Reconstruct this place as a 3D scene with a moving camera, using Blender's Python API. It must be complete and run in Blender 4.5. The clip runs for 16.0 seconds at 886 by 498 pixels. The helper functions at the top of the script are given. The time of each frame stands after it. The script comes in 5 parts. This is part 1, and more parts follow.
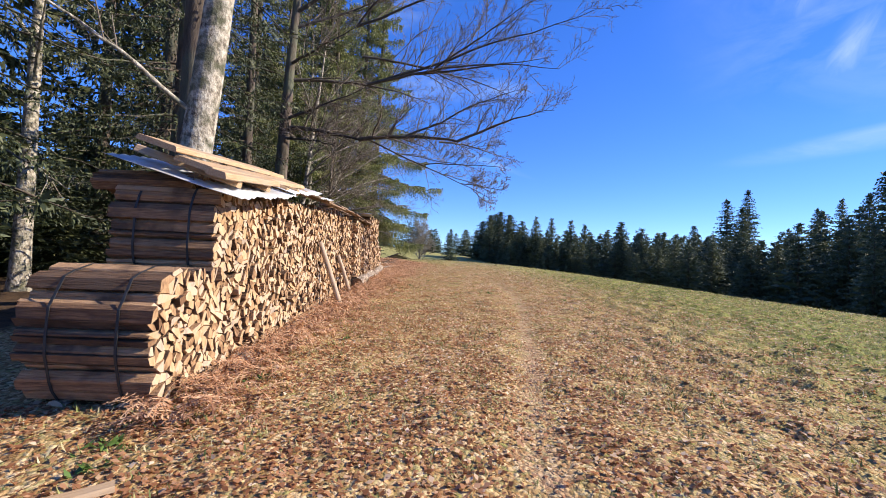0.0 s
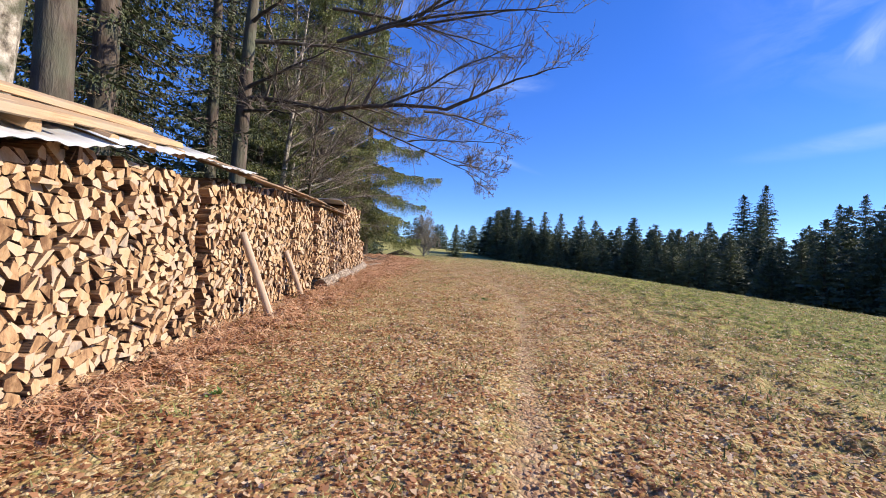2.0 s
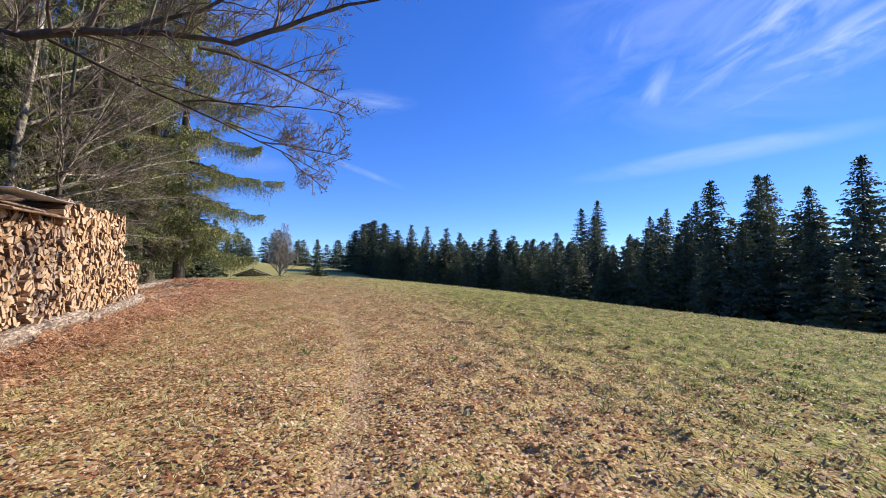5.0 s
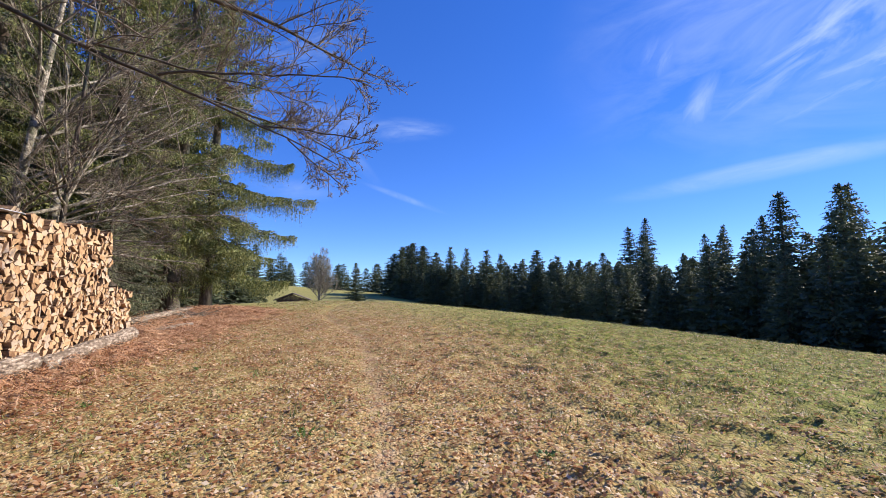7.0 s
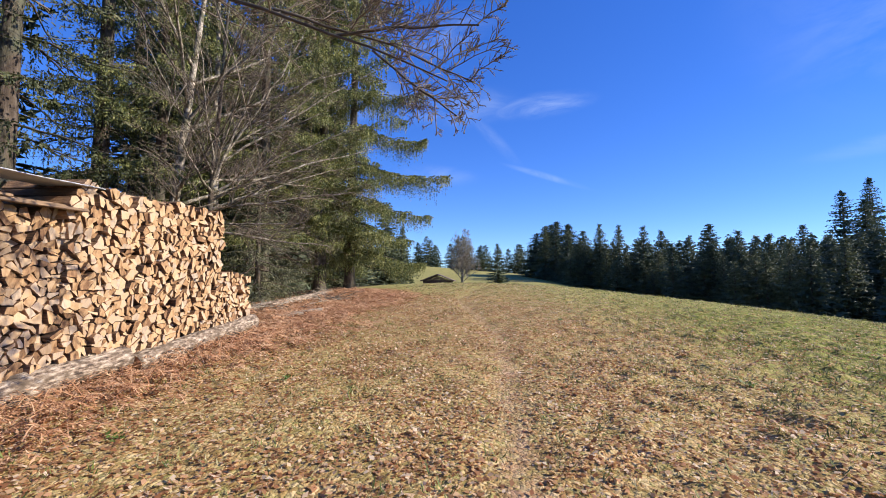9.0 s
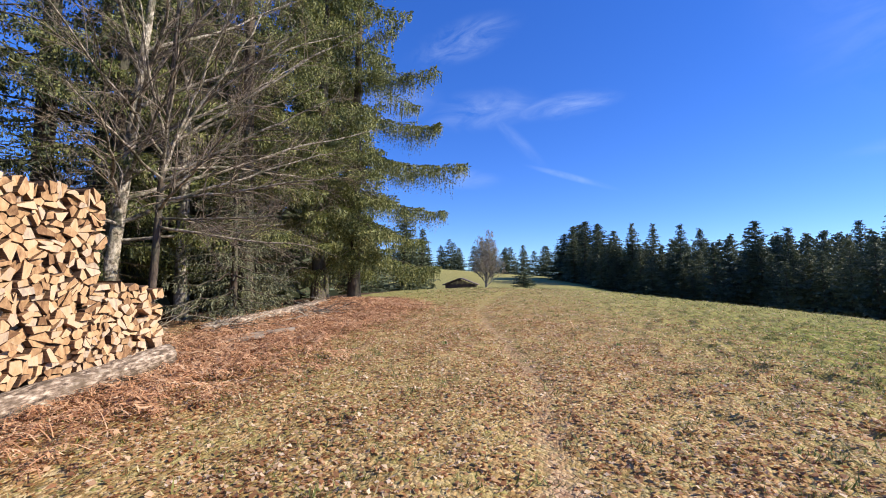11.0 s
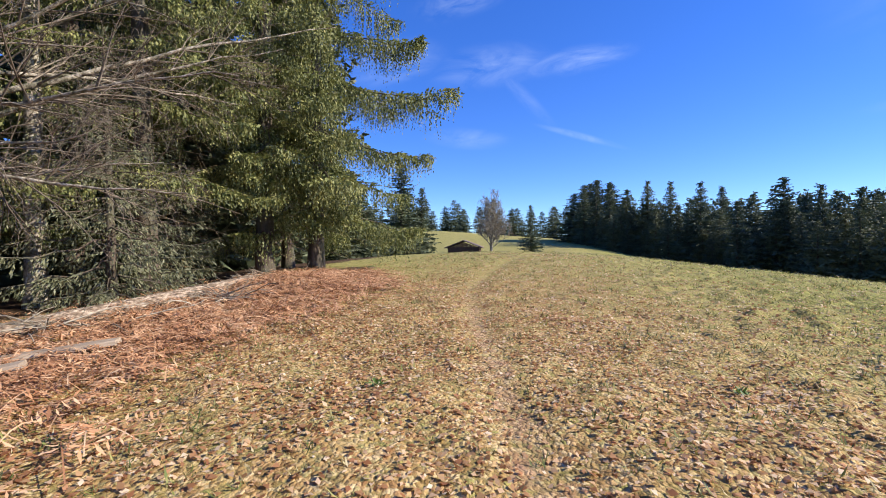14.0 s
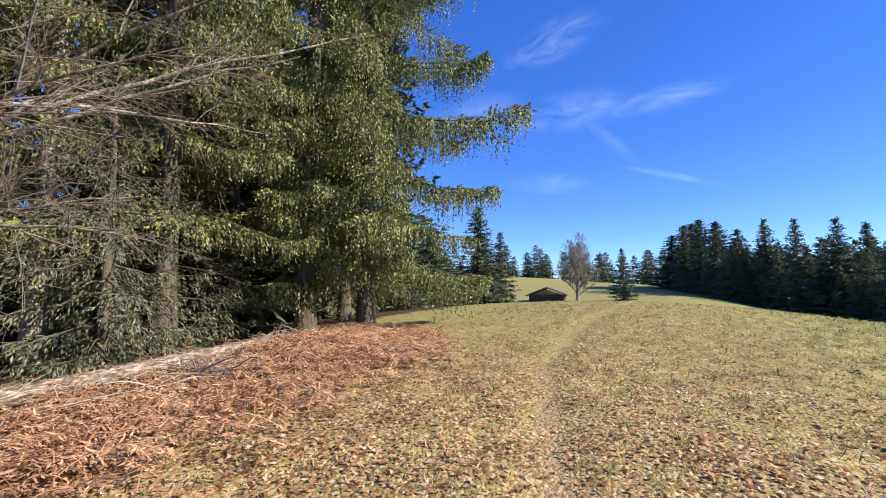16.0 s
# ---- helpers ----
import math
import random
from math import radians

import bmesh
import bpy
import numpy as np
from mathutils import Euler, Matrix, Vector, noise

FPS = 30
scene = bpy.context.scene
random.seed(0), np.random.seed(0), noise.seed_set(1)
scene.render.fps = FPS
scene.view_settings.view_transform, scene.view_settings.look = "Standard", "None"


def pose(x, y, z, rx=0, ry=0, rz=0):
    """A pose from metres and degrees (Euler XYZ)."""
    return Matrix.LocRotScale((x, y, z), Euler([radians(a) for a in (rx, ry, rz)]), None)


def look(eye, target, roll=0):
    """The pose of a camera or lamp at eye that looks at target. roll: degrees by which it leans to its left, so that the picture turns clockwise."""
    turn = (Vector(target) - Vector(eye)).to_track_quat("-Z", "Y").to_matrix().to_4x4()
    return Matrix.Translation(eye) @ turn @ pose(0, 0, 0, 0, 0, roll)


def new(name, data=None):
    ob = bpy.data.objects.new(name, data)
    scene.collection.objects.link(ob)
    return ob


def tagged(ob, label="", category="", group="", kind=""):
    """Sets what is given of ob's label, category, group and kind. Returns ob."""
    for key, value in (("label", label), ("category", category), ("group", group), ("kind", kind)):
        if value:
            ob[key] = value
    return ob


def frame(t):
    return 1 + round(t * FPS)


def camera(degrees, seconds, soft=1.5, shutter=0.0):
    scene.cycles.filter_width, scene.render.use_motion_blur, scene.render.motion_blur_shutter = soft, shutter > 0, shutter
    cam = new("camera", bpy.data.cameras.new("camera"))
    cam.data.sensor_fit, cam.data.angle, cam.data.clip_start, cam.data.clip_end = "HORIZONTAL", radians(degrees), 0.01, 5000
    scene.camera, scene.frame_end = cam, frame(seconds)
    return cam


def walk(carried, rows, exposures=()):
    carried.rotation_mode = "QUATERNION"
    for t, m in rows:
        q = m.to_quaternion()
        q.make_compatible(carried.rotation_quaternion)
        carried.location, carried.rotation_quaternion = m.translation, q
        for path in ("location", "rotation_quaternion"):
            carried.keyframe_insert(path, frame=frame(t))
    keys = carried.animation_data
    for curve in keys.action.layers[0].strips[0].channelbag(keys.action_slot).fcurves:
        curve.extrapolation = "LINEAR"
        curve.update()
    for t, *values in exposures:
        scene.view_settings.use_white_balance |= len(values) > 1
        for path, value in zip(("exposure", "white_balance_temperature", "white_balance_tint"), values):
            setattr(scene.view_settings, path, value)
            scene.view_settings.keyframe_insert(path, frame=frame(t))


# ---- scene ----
cam = camera(92.8, 16.0, soft=1.0)

PATH = [
    (0, (-0.499, 0.192, 1.157), (-0.649, 2.186, 1.21), 2.5),
    (0.5, (-0.389, 0.895, 1.159), (-0.552, 2.888, 1.202), 1.7),
    (1, (-0.315, 1.512, 1.169), (-0.486, 3.504, 1.216), 2.2),
    (1.5, (-0.209, 2.138, 1.205), (-0.43, 4.126, 1.229), 2.5),
    (2, (-0.096, 2.858, 1.22), (-0.284, 4.849, 1.253), 2.8),
    (2.5, (-0.049, 3.547, 1.268), (-0.122, 5.545, 1.304), 3.6),
    (3, (0.135, 4.196, 1.323), (0.26, 6.191, 1.371), 4.2),
    (3.5, (0.309, 4.751, 1.378), (0.659, 6.718, 1.476), 4.4),
    (4, (0.501, 5.302, 1.401), (0.892, 7.261, 1.504), 1.0),
    (4.2, (0.538, 5.572, 1.382), (0.95, 7.527, 1.488), 0.6),
    (6.3, (0.813, 8.106, 1.467), (1.227, 10.056, 1.624), -0.2),
    (6.5, (0.823, 8.368, 1.481), (1.187, 10.328, 1.65), -1.7),
    (7, (0.805, 9.028, 1.47), (1.046, 11.001, 1.695), -0.1),
    (7.5, (0.822, 9.624, 1.494), (0.819, 11.61, 1.732), 0.8),
    (8, (0.839, 10.249, 1.509), (0.708, 12.232, 1.731), 1.3),
    (8.5, (0.759, 10.851, 1.549), (0.462, 12.825, 1.668), 1.2),
    (9, (0.772, 11.483, 1.584), (0.35, 13.433, 1.718), 0.2),
    (9.2, (0.746, 11.735, 1.569), (0.296, 13.679, 1.71), 0.6),
    (11.3, (0.356, 14.797, 1.685), (-0.2, 16.713, 1.832), -0.2),
    (11.5, (0.3, 15.071, 1.683), (-0.272, 16.985, 1.773), -0.3),
    (12, (0.176, 15.753, 1.707), (-0.402, 17.666, 1.779), -0.5),
    (12.5, (0.155, 16.423, 1.749), (-0.42, 18.337, 1.825), -0.4),
    (13, (0.12, 17.083, 1.773), (-0.439, 19.002, 1.799), -1.1),
    (13.5, (0.14, 17.766, 1.758), (-0.417, 19.687, 1.746), -2.0),
    (14, (0.026, 18.406, 1.788), (-0.541, 20.323, 1.758), -0.5),
    (14.5, (-0.051, 19.071, 1.821), (-0.638, 20.981, 1.89), -0.8),
    (15, (-0.207, 19.673, 1.852), (-0.936, 21.531, 1.968), 0.2),
    (15.5, (-0.364, 20.262, 1.89), (-1.266, 22.04, 2.049), 0.4),
    (16, (-0.391, 20.897, 1.916), (-1.311, 22.663, 2.107), -0.4),
]
walk(cam, [(t, look(eye, target, roll)) for t, eye, target, roll in PATH], exposures=[(0.0, 0.93), (3.0, 0.78), (9.0, 0.76), (12.5, 0.80), (16.0, 0.95)])

# ---- world, sun and exposure ----
SUN_AZ, SUN_EL = radians(80), radians(31)          # azimuth from +y towards +x
to_sun = Vector((math.sin(SUN_AZ) * math.cos(SUN_EL), math.cos(SUN_AZ) * math.cos(SUN_EL), math.sin(SUN_EL)))
world = bpy.data.worlds.new("sky")
scene.world = world
world.use_nodes = True
wt = world.node_tree
wt.nodes.clear()
sky = wt.nodes.new("ShaderNodeTexSky")
sky.sky_type, sky.sun_disc = "NISHITA", False
sky.sun_elevation, sky.sun_rotation = SUN_EL, SUN_AZ
sky.altitude, sky.air_density, sky.dust_density, sky.ozone_density = 2200, 1.0, 0.0, 2.0
w_sat = wt.nodes.new("ShaderNodeHueSaturation")
w_sat.inputs["Hue"].default_value = 0.515
w_sat.inputs["Saturation"].default_value = 1.5
w_sat.inputs["Value"].default_value = 1.45
w_gam = wt.nodes.new("ShaderNodeGamma")
w_gam.inputs["Gamma"].default_value = 0.72
wt.links.new(sky.outputs[0], w_gam.inputs["Color"])
wt.links.new(w_gam.outputs[0], w_sat.inputs["Color"])
w_co = wt.nodes.new("ShaderNodeTexCoord")


def w_math(op, a, b=None, c=None):
    n = wt.nodes.new("ShaderNodeMath")
    n.operation = op
    for k, v in enumerate((a, b, c)):
        if isinstance(v, (int, float)):
            n.inputs[k].default_value = v
        elif v is not None:
            wt.links.new(v, n.inputs[k])
    return n.outputs[0]


def heaven(az, el):
    az, el = radians(az), radians(el)
    return Vector((math.sin(az) * math.cos(el), math.cos(az) * math.cos(el), math.sin(el)))


def w_dot(v):
    n = wt.nodes.new("ShaderNodeVectorMath")
    n.operation = "DOT_PRODUCT"
    wt.links.new(w_co.outputs["Generated"], n.inputs[0])
    n.inputs[1].default_value = v
    return n.outputs["Value"]


def wisp(a, b, width, strength, grain=7.0, fibre=4.0, low=0.42, high=0.78):
    """A streak of high cloud between two places in the sky (azimuth, elevation), drawn out into fibres along its length."""
    a, b = heaven(*a), heaven(*b)
    mid = (a + b).normalized()
    along = (b - a).normalized()
    across = mid.cross(along).normalized()
    half, u, v = (b - a).length / 2, w_dot(along), w_dot(across)
    u = w_math("SUBTRACT", u, mid.dot(along))
    ring = w_math("ADD", w_math("POWER", w_math("DIVIDE", w_math("ABSOLUTE", u), half), 2.0), w_math("POWER", w_math("DIVIDE", w_math("ABSOLUTE", v), radians(width)), 2.0))
    edge = wt.nodes.new("ShaderNodeMapRange")
    edge.interpolation_type = "SMOOTHSTEP"
    edge.inputs["From Min"].default_value, edge.inputs["From Max"].default_value = 2.2, -0.5
    wt.links.new(ring, edge.inputs["Value"])
    co = wt.nodes.new("ShaderNodeCombineXYZ")
    wt.links.new(u, co.inputs[0])
    wt.links.new(w_math("MULTIPLY", v, fibre), co.inputs[1])
    co.inputs[2].default_value = a.x * 9 + b.z * 5
    n = wt.nodes.new("ShaderNodeTexNoise")
    n.inputs["Scale"].default_value, n.inputs["Detail"].default_value = grain, 7
    n.inputs["Roughness"].default_value, n.inputs["Distortion"].default_value = 0.6, 0.7
    wt.links.new(co.outputs[0], n.inputs["Vector"])
    r = wt.nodes.new("ShaderNodeMapRange")
    r.inputs["From Min"].default_value, r.inputs["From Max"].default_value = low, high
    wt.links.new(n.outputs[0], r.inputs["Value"])
    front = w_math("GREATER_THAN", w_dot(mid), 0.0)
    return w_math("MULTIPLY", w_math("MULTIPLY", w_math("MULTIPLY", w_math("POWER", edge.outputs[0], 1.6), r.outputs[0]), 0.72 * strength), front)


WISPS = [((28, 27), (68, 27), 12, 0.75, 4, 2.2, 0.36, 0.85), ((42, 20.5), (64, 31), 3.0, 1.0, 7, 3.0, 0.36, 0.7), ((46, 19), (68, 24.5), 2.6, 0.95, 7, 3.0, 0.36, 0.7),
         ((38, 19), (41.5, 25), 1.4, 0.55, 9, 2.5, 0.3, 0.7), ((34, 26), (38, 29.5), 2.4, 0.5, 8, 2.0, 0.35, 0.75), ((32, 12.4), (60, 14.2), 1.1, 0.65, 5, 5.0, 0.25, 0.75),
         ((-17, 21.8), (-3, 22.6), 2.2, 0.42, 9, 2.5, 0.36, 0.78), ((-5, 21.6), (7, 22.4), 1.3, 0.6, 9, 3.0, 0.34, 0.75), ((-19, 28.6), (-6, 32), 2.0, 0.5, 11, 2.2, 0.38, 0.78), ((-29, 21.4), (-17, 24), 2.2, 0.45, 9, 2.5, 0.36, 0.78),
         ((-18, 14), (-8, 13.4), 1.2, 0.32, 8, 3.0, 0.34, 0.74), ((-3, 14.8), (6.5, 11.6), 0.4, 0.36, 8, 5.0, 0.25, 0.7), ((-9, 22), (-2, 15), 0.8, 0.2, 8, 4.0, 0.3, 0.7)]
w_cover = None
for row in WISPS:
    one = wisp(*row)
    w_cover = one if w_cover is None else w_math("MAXIMUM", w_cover, one)
w_cover = w_math("MINIMUM", w_cover, 0.9)
w_mix = wt.nodes.new("ShaderNodeMix")
w_mix.data_type = "RGBA"
w_mix.inputs["B"].default_value = (5.6, 6.6, 8.6, 1)
wt.links.new(w_cover, w_mix.inputs["Factor"])
w_tint = wt.nodes.new("ShaderNodeMix")
w_tint.data_type, w_tint.blend_type = "RGBA", "MULTIPLY"
w_tint.inputs["Factor"].default_value, w_tint.inputs["B"].default_value = 1.0, (0.84, 1.12, 1.62, 1)
wt.links.new(w_sat.outputs[0], w_tint.inputs["A"])
wt.links.new(w_tint.outputs["Result"], w_mix.inputs["A"])
w_bg = wt.nodes.new("ShaderNodeBackground")
w_bg.inputs["Strength"].default_value = 0.088
wt.links.new(w_mix.outputs["Result"], w_bg.inputs["Color"])
w_out = wt.nodes.new("ShaderNodeOutputWorld")
wt.links.new(w_bg.outputs[0], w_out.inputs["Surface"])
sun = new("sun", bpy.data.lights.new("sun", "SUN"))
sun.data.energy, sun.data.angle, sun.data.color = 5.0, radians(0.5), (1.0, 0.90, 0.75)
sun.matrix_basis = look(to_sun * 60, (0, 0, 0))


# ---- materials ----
def material(name, stops, scale=8.0, rough=0.85, bump=0.3, bump_scale=None, stretch=(1, 1, 1), per_object=0.0, per_island=0.0,
             blotch=None, blotch_scale=0.6, metal=0.0, translucent=0.0, coords="Object", detail=6, distance=0.02):
    """A noise-driven surface: a colour ramp over grain, a second coarse blotch colour, hue drift from piece to piece, and relief."""
    m = bpy.data.materials.new(name)
    m.use_nodes = True
    t = m.node_tree
    bsdf = t.nodes["Principled BSDF"]
    bsdf.inputs["Roughness"].default_value, bsdf.inputs["Metallic"].default_value = rough, metal
    co = t.nodes.new("ShaderNodeTexCoord")
    mp = t.nodes.new("ShaderNodeMapping")
    mp.inputs["Scale"].default_value = stretch
    t.links.new(co.outputs[coords], mp.inputs["Vector"])
    n = t.nodes.new("ShaderNodeTexNoise")
    n.inputs["Scale"].default_value, n.inputs["Detail"].default_value, n.inputs["Roughness"].default_value = scale, detail, 0.62
    t.links.new(mp.outputs[0], n.inputs["Vector"])
    value = n.outputs[0]
    if per_object or per_island:
        src = t.nodes.new("ShaderNodeObjectInfo" if per_object else "ShaderNodeNewGeometry")
        rnd = src.outputs["Random" if per_object else "Random Per Island"]
        mul = t.nodes.new("ShaderNodeMath")
        mul.operation, mul.inputs[1].default_value = "MULTIPLY_ADD", per_object or per_island
        t.links.new(rnd, mul.inputs[0])
        shift = t.nodes.new("ShaderNodeMath")
        shift.operation, shift.inputs[1].default_value = "SUBTRACT", 0.5 * (per_object or per_island)
        t.links.new(value, shift.inputs[0])
        t.links.new(shift.outputs[0], mul.inputs[2])
        value = mul.outputs[0]
    r = t.nodes.new("ShaderNodeValToRGB")
    els = r.color_ramp.elements
    while len(els) < len(stops):
        els.new(0.5)
    for e, (p, c) in zip(els, stops):
        e.position, e.color = p, (*c, 1)
    t.links.new(value, r.inputs[0])
    colour = r.outputs[0]
    if blotch:
        n2 = t.nodes.new("ShaderNodeTexNoise")
        n2.inputs["Scale"].default_value, n2.inputs["Detail"].default_value = blotch_scale, 4
        t.links.new(co.outputs[coords], n2.inputs["Vector"])
        r2 = t.nodes.new("ShaderNodeValToRGB")
        r2.color_ramp.elements[0].position, r2.color_ramp.elements[1].position = 0.45, 0.65
        t.links.new(n2.outputs[0], r2.inputs[0])
        mx = t.nodes.new("ShaderNodeMix")
        mx.data_type = "RGBA"
        mx.inputs["B"].default_value = (*blotch, 1)
        t.links.new(r2.outputs[0], mx.inputs["Factor"])
        t.links.new(colour, mx.inputs["A"])
        colour = mx.outputs["Result"]
    t.links.new(colour, bsdf.inputs["Base Color"])
    if bump:
        bn = t.nodes.new("ShaderNodeBump")
        bn.inputs["Strength"].default_value, bn.inputs["Distance"].default_value = bump, distance
        src = n
        if bump_scale:
            src = t.nodes.new("ShaderNodeTexNoise")
            src.inputs["Scale"].default_value, src.inputs["Detail"].default_value = bump_scale, 6
            t.links.new(mp.outputs[0], src.inputs["Vector"])
        t.links.new(src.outputs[0], bn.inputs["Height"])
        t.links.new(bn.outputs[0], bsdf.inputs["Normal"])
    if translucent:
        tr = t.nodes.new("ShaderNodeBsdfTranslucent")
        t.links.new(colour, tr.inputs["Color"])
        add = t.nodes.new("ShaderNodeMixShader")
        add.inputs[0].default_value = translucent
        out = t.nodes["Material Output"]
        t.links.new(bsdf.outputs[0], add.inputs[1])
        t.links.new(tr.outputs[0], add.inputs[2])
        t.links.new(add.outputs[0], out.inputs["Surface"])
    return m


M_CUT = material("cut_wood_end", [(0.08, (0.16, 0.08, 0.036)), (0.28, (0.34, 0.20, 0.098)), (0.45, (0.44, 0.285, 0.15)), (0.62, (0.50, 0.35, 0.21)), (0.8, (0.47, 0.35, 0.245)), (0.97, (0.29, 0.23, 0.175))],
                 scale=22, rough=0.85, bump=0.8, bump_scale=70, per_object=0.75, stretch=(1, 1, 0.45), distance=0.008)
M_SPLIT = material("split_wood_side", [(0.15, (0.05, 0.025, 0.013)), (0.38, (0.16, 0.08, 0.04)), (0.55, (0.31, 0.165, 0.08)), (0.82, (0.48, 0.285, 0.15))],
                   scale=7, rough=0.88, bump=1.0, stretch=(0.7, 9, 9), per_object=0.7, blotch=(0.12, 0.07, 0.042), blotch_scale=3.2, distance=0.03)
M_BARK = material("bark", [(0.25, (0.030, 0.021, 0.016)), (0.5, (0.085, 0.062, 0.047)), (0.8, (0.17, 0.135, 0.11))],
                  scale=9, rough=0.95, bump=1.0, stretch=(1, 1, 0.25), blotch=(0.10, 0.105, 0.07), blotch_scale=1.2, distance=0.04)
M_PALE = material("pale_bark", [(0.33, (0.06, 0.045, 0.034)), (0.43, (0.22, 0.185, 0.14)), (0.52, (0.40, 0.35, 0.28)), (0.7, (0.54, 0.49, 0.41))],
                  scale=11, rough=0.92, bump=1.0, stretch=(1, 1, 0.8), blotch=(0.085, 0.085, 0.05), blotch_scale=4.5, distance=0.05)
M_TWIG = material("bare_twigs", [(0.3, (0.10, 0.075, 0.055)), (0.7, (0.24, 0.20, 0.155))], scale=3, rough=0.9, bump=0, per_island=0.4)
M_TWIG_PALE = material("pale_twigs", [(0.3, (0.16, 0.13, 0.095)), (0.7, (0.38, 0.34, 0.27))], scale=3, rough=0.9, bump=0, per_island=0.4)
M_DARKLIMB = material("dark_limb_bark", [(0.3, (0.035, 0.028, 0.022)), (0.7, (0.11, 0.095, 0.08))], scale=6, rough=0.9, bump=0.5)
M_NEEDLE = material("spruce_needles", [(0.08, (0.045, 0.066, 0.024)), (0.4, (0.135, 0.16, 0.05)), (0.7, (0.26, 0.27, 0.09)), (0.95, (0.38, 0.36, 0.145))],
                    scale=1.2, rough=0.6, bump=0, per_island=0.6, translucent=0.3)
M_NEEDLE_GREY = material("grey_green_needles", [(0.08, (0.06, 0.072, 0.04)), (0.45, (0.15, 0.165, 0.09)), (0.85, (0.28, 0.28, 0.17))],
                         scale=1.2, rough=0.6, bump=0, per_island=0.6, translucent=0.3)
# Lighter and bluer than bare needles: distance haze is mixed into the colour.
M_NEEDLE_FAR = material("hazed_spruce_needles", [(0.1, (0.032, 0.052, 0.034)), (0.5, (0.084, 0.108, 0.058)), (0.9, (0.165, 0.175, 0.085))],
                        scale=0.8, rough=0.7, bump=0, per_object=0.45, translucent=0.12)
# Darker copy of the needles: the wood's inner shade is put into the colour.
M_NEEDLE_SHADE = material("shaded_spruce_needles", [(0.08, (0.016, 0.027, 0.012)), (0.5, (0.055, 0.07, 0.027)), (0.9, (0.13, 0.135, 0.05))],
                         scale=1.2, rough=0.6, bump=0, per_island=0.5, translucent=0.2)
M_DEADTWIG = material("dry_brown_twigs", [(0.3, (0.09, 0.065, 0.04)), (0.7, (0.22, 0.165, 0.10))], scale=3, rough=0.95, bump=0, per_island=0.5)
M_PLANK = material("weathered_slab_wood", [(0.2, (0.20, 0.115, 0.055)), (0.5, (0.42, 0.27, 0.145)), (0.8, (0.54, 0.38, 0.23))],
                   scale=7, rough=0.8, bump=0.5, stretch=(8, 0.6, 8), blotch=(0.36, 0.27, 0.18), blotch_scale=1.5, distance=0.008)
M_FLAKED = material("flaking_log_bark", [(0.36, (0.05, 0.035, 0.025)), (0.45, (0.17, 0.12, 0.085)), (0.53, (0.32, 0.245, 0.18)), (0.62, (0.50, 0.42, 0.33))],
                    scale=20, rough=0.92, bump=1.0, bump_scale=30, stretch=(1.3, 1.3, 0.5), blotch=(0.12, 0.085, 0.055), blotch_scale=7, distance=0.03)
M_GREYWOOD = material("grey_weathered_wood", [(0.2, (0.15, 0.115, 0.085)), (0.5, (0.34, 0.27, 0.20)), (0.8, (0.50, 0.42, 0.33))],
                      scale=6, rough=0.9, bump=0.6, stretch=(6, 0.8, 6), blotch=(0.26, 0.20, 0.15), blotch_scale=1.7, distance=0.012)
M_PROP = material("peeled_pole", [(0.2, (0.25, 0.16, 0.10)), (0.5, (0.46, 0.34, 0.24)), (0.8, (0.58, 0.46, 0.35))],
                  scale=5, rough=0.85, bump=0.4, stretch=(5, 5, 0.7), distance=0.008)
M_IRON = material("galvanised_sheet", [(0.25, (0.40, 0.42, 0.45)), (0.6, (0.60, 0.62, 0.65)), (0.85, (0.72, 0.73, 0.75))],
                  scale=4, rough=0.6, metal=0.25, bump=0.12, blotch=(0.38, 0.36, 0.34), blotch_scale=2.0, distance=0.004)
M_STRAP = material("black_strap", [(0.3, (0.012, 0.012, 0.012)), (0.7, (0.03, 0.03, 0.03))], scale=20, rough=0.6, bump=0.1)
M_LEAF = material("fallen_beech_leaves", [(0.02, (0.25, 0.12, 0.055)), (0.25, (0.37, 0.19, 0.09)), (0.5, (0.52, 0.325, 0.17)), (0.75, (0.69, 0.50, 0.33)), (0.95, (0.80, 0.67, 0.51))],
                  scale=2.0, rough=0.7, bump=0, per_island=0.9, translucent=0.45)
M_LEAF_RED = material("damp_russet_leaves", [(0.02, (0.21, 0.085, 0.038)), (0.3, (0.32, 0.14, 0.062)), (0.6, (0.44, 0.215, 0.105)), (0.95, (0.58, 0.36, 0.22))],
                      scale=2.0, rough=0.7, bump=0, per_island=0.9, translucent=0.45)
M_GRASS = material("meadow_grass", [(0.08, (0.06, 0.09, 0.02)), (0.4, (0.15, 0.185, 0.042)), (0.68, (0.29, 0.29, 0.085)), (0.95, (0.50, 0.43, 0.22))],
                   scale=0.8, rough=0.7, bump=0, per_island=0.8, translucent=0.25)
M_STRAW = material("bleached_grass", [(0.08, (0.15, 0.14, 0.05)), (0.4, (0.32, 0.28, 0.115)), (0.95, (0.62, 0.53, 0.33))],
                   scale=0.8, rough=0.7, bump=0, per_island=0.9, translucent=0.25)
M_BRACKEN = material("dead_bracken", [(0.1, (0.20, 0.085, 0.04)), (0.4, (0.42, 0.21, 0.105)), (0.7, (0.58, 0.35, 0.20)), (0.95, (0.64, 0.46, 0.30))],
                     scale=1.2, rough=0.8, bump=0, per_island=0.7, translucent=0.15)
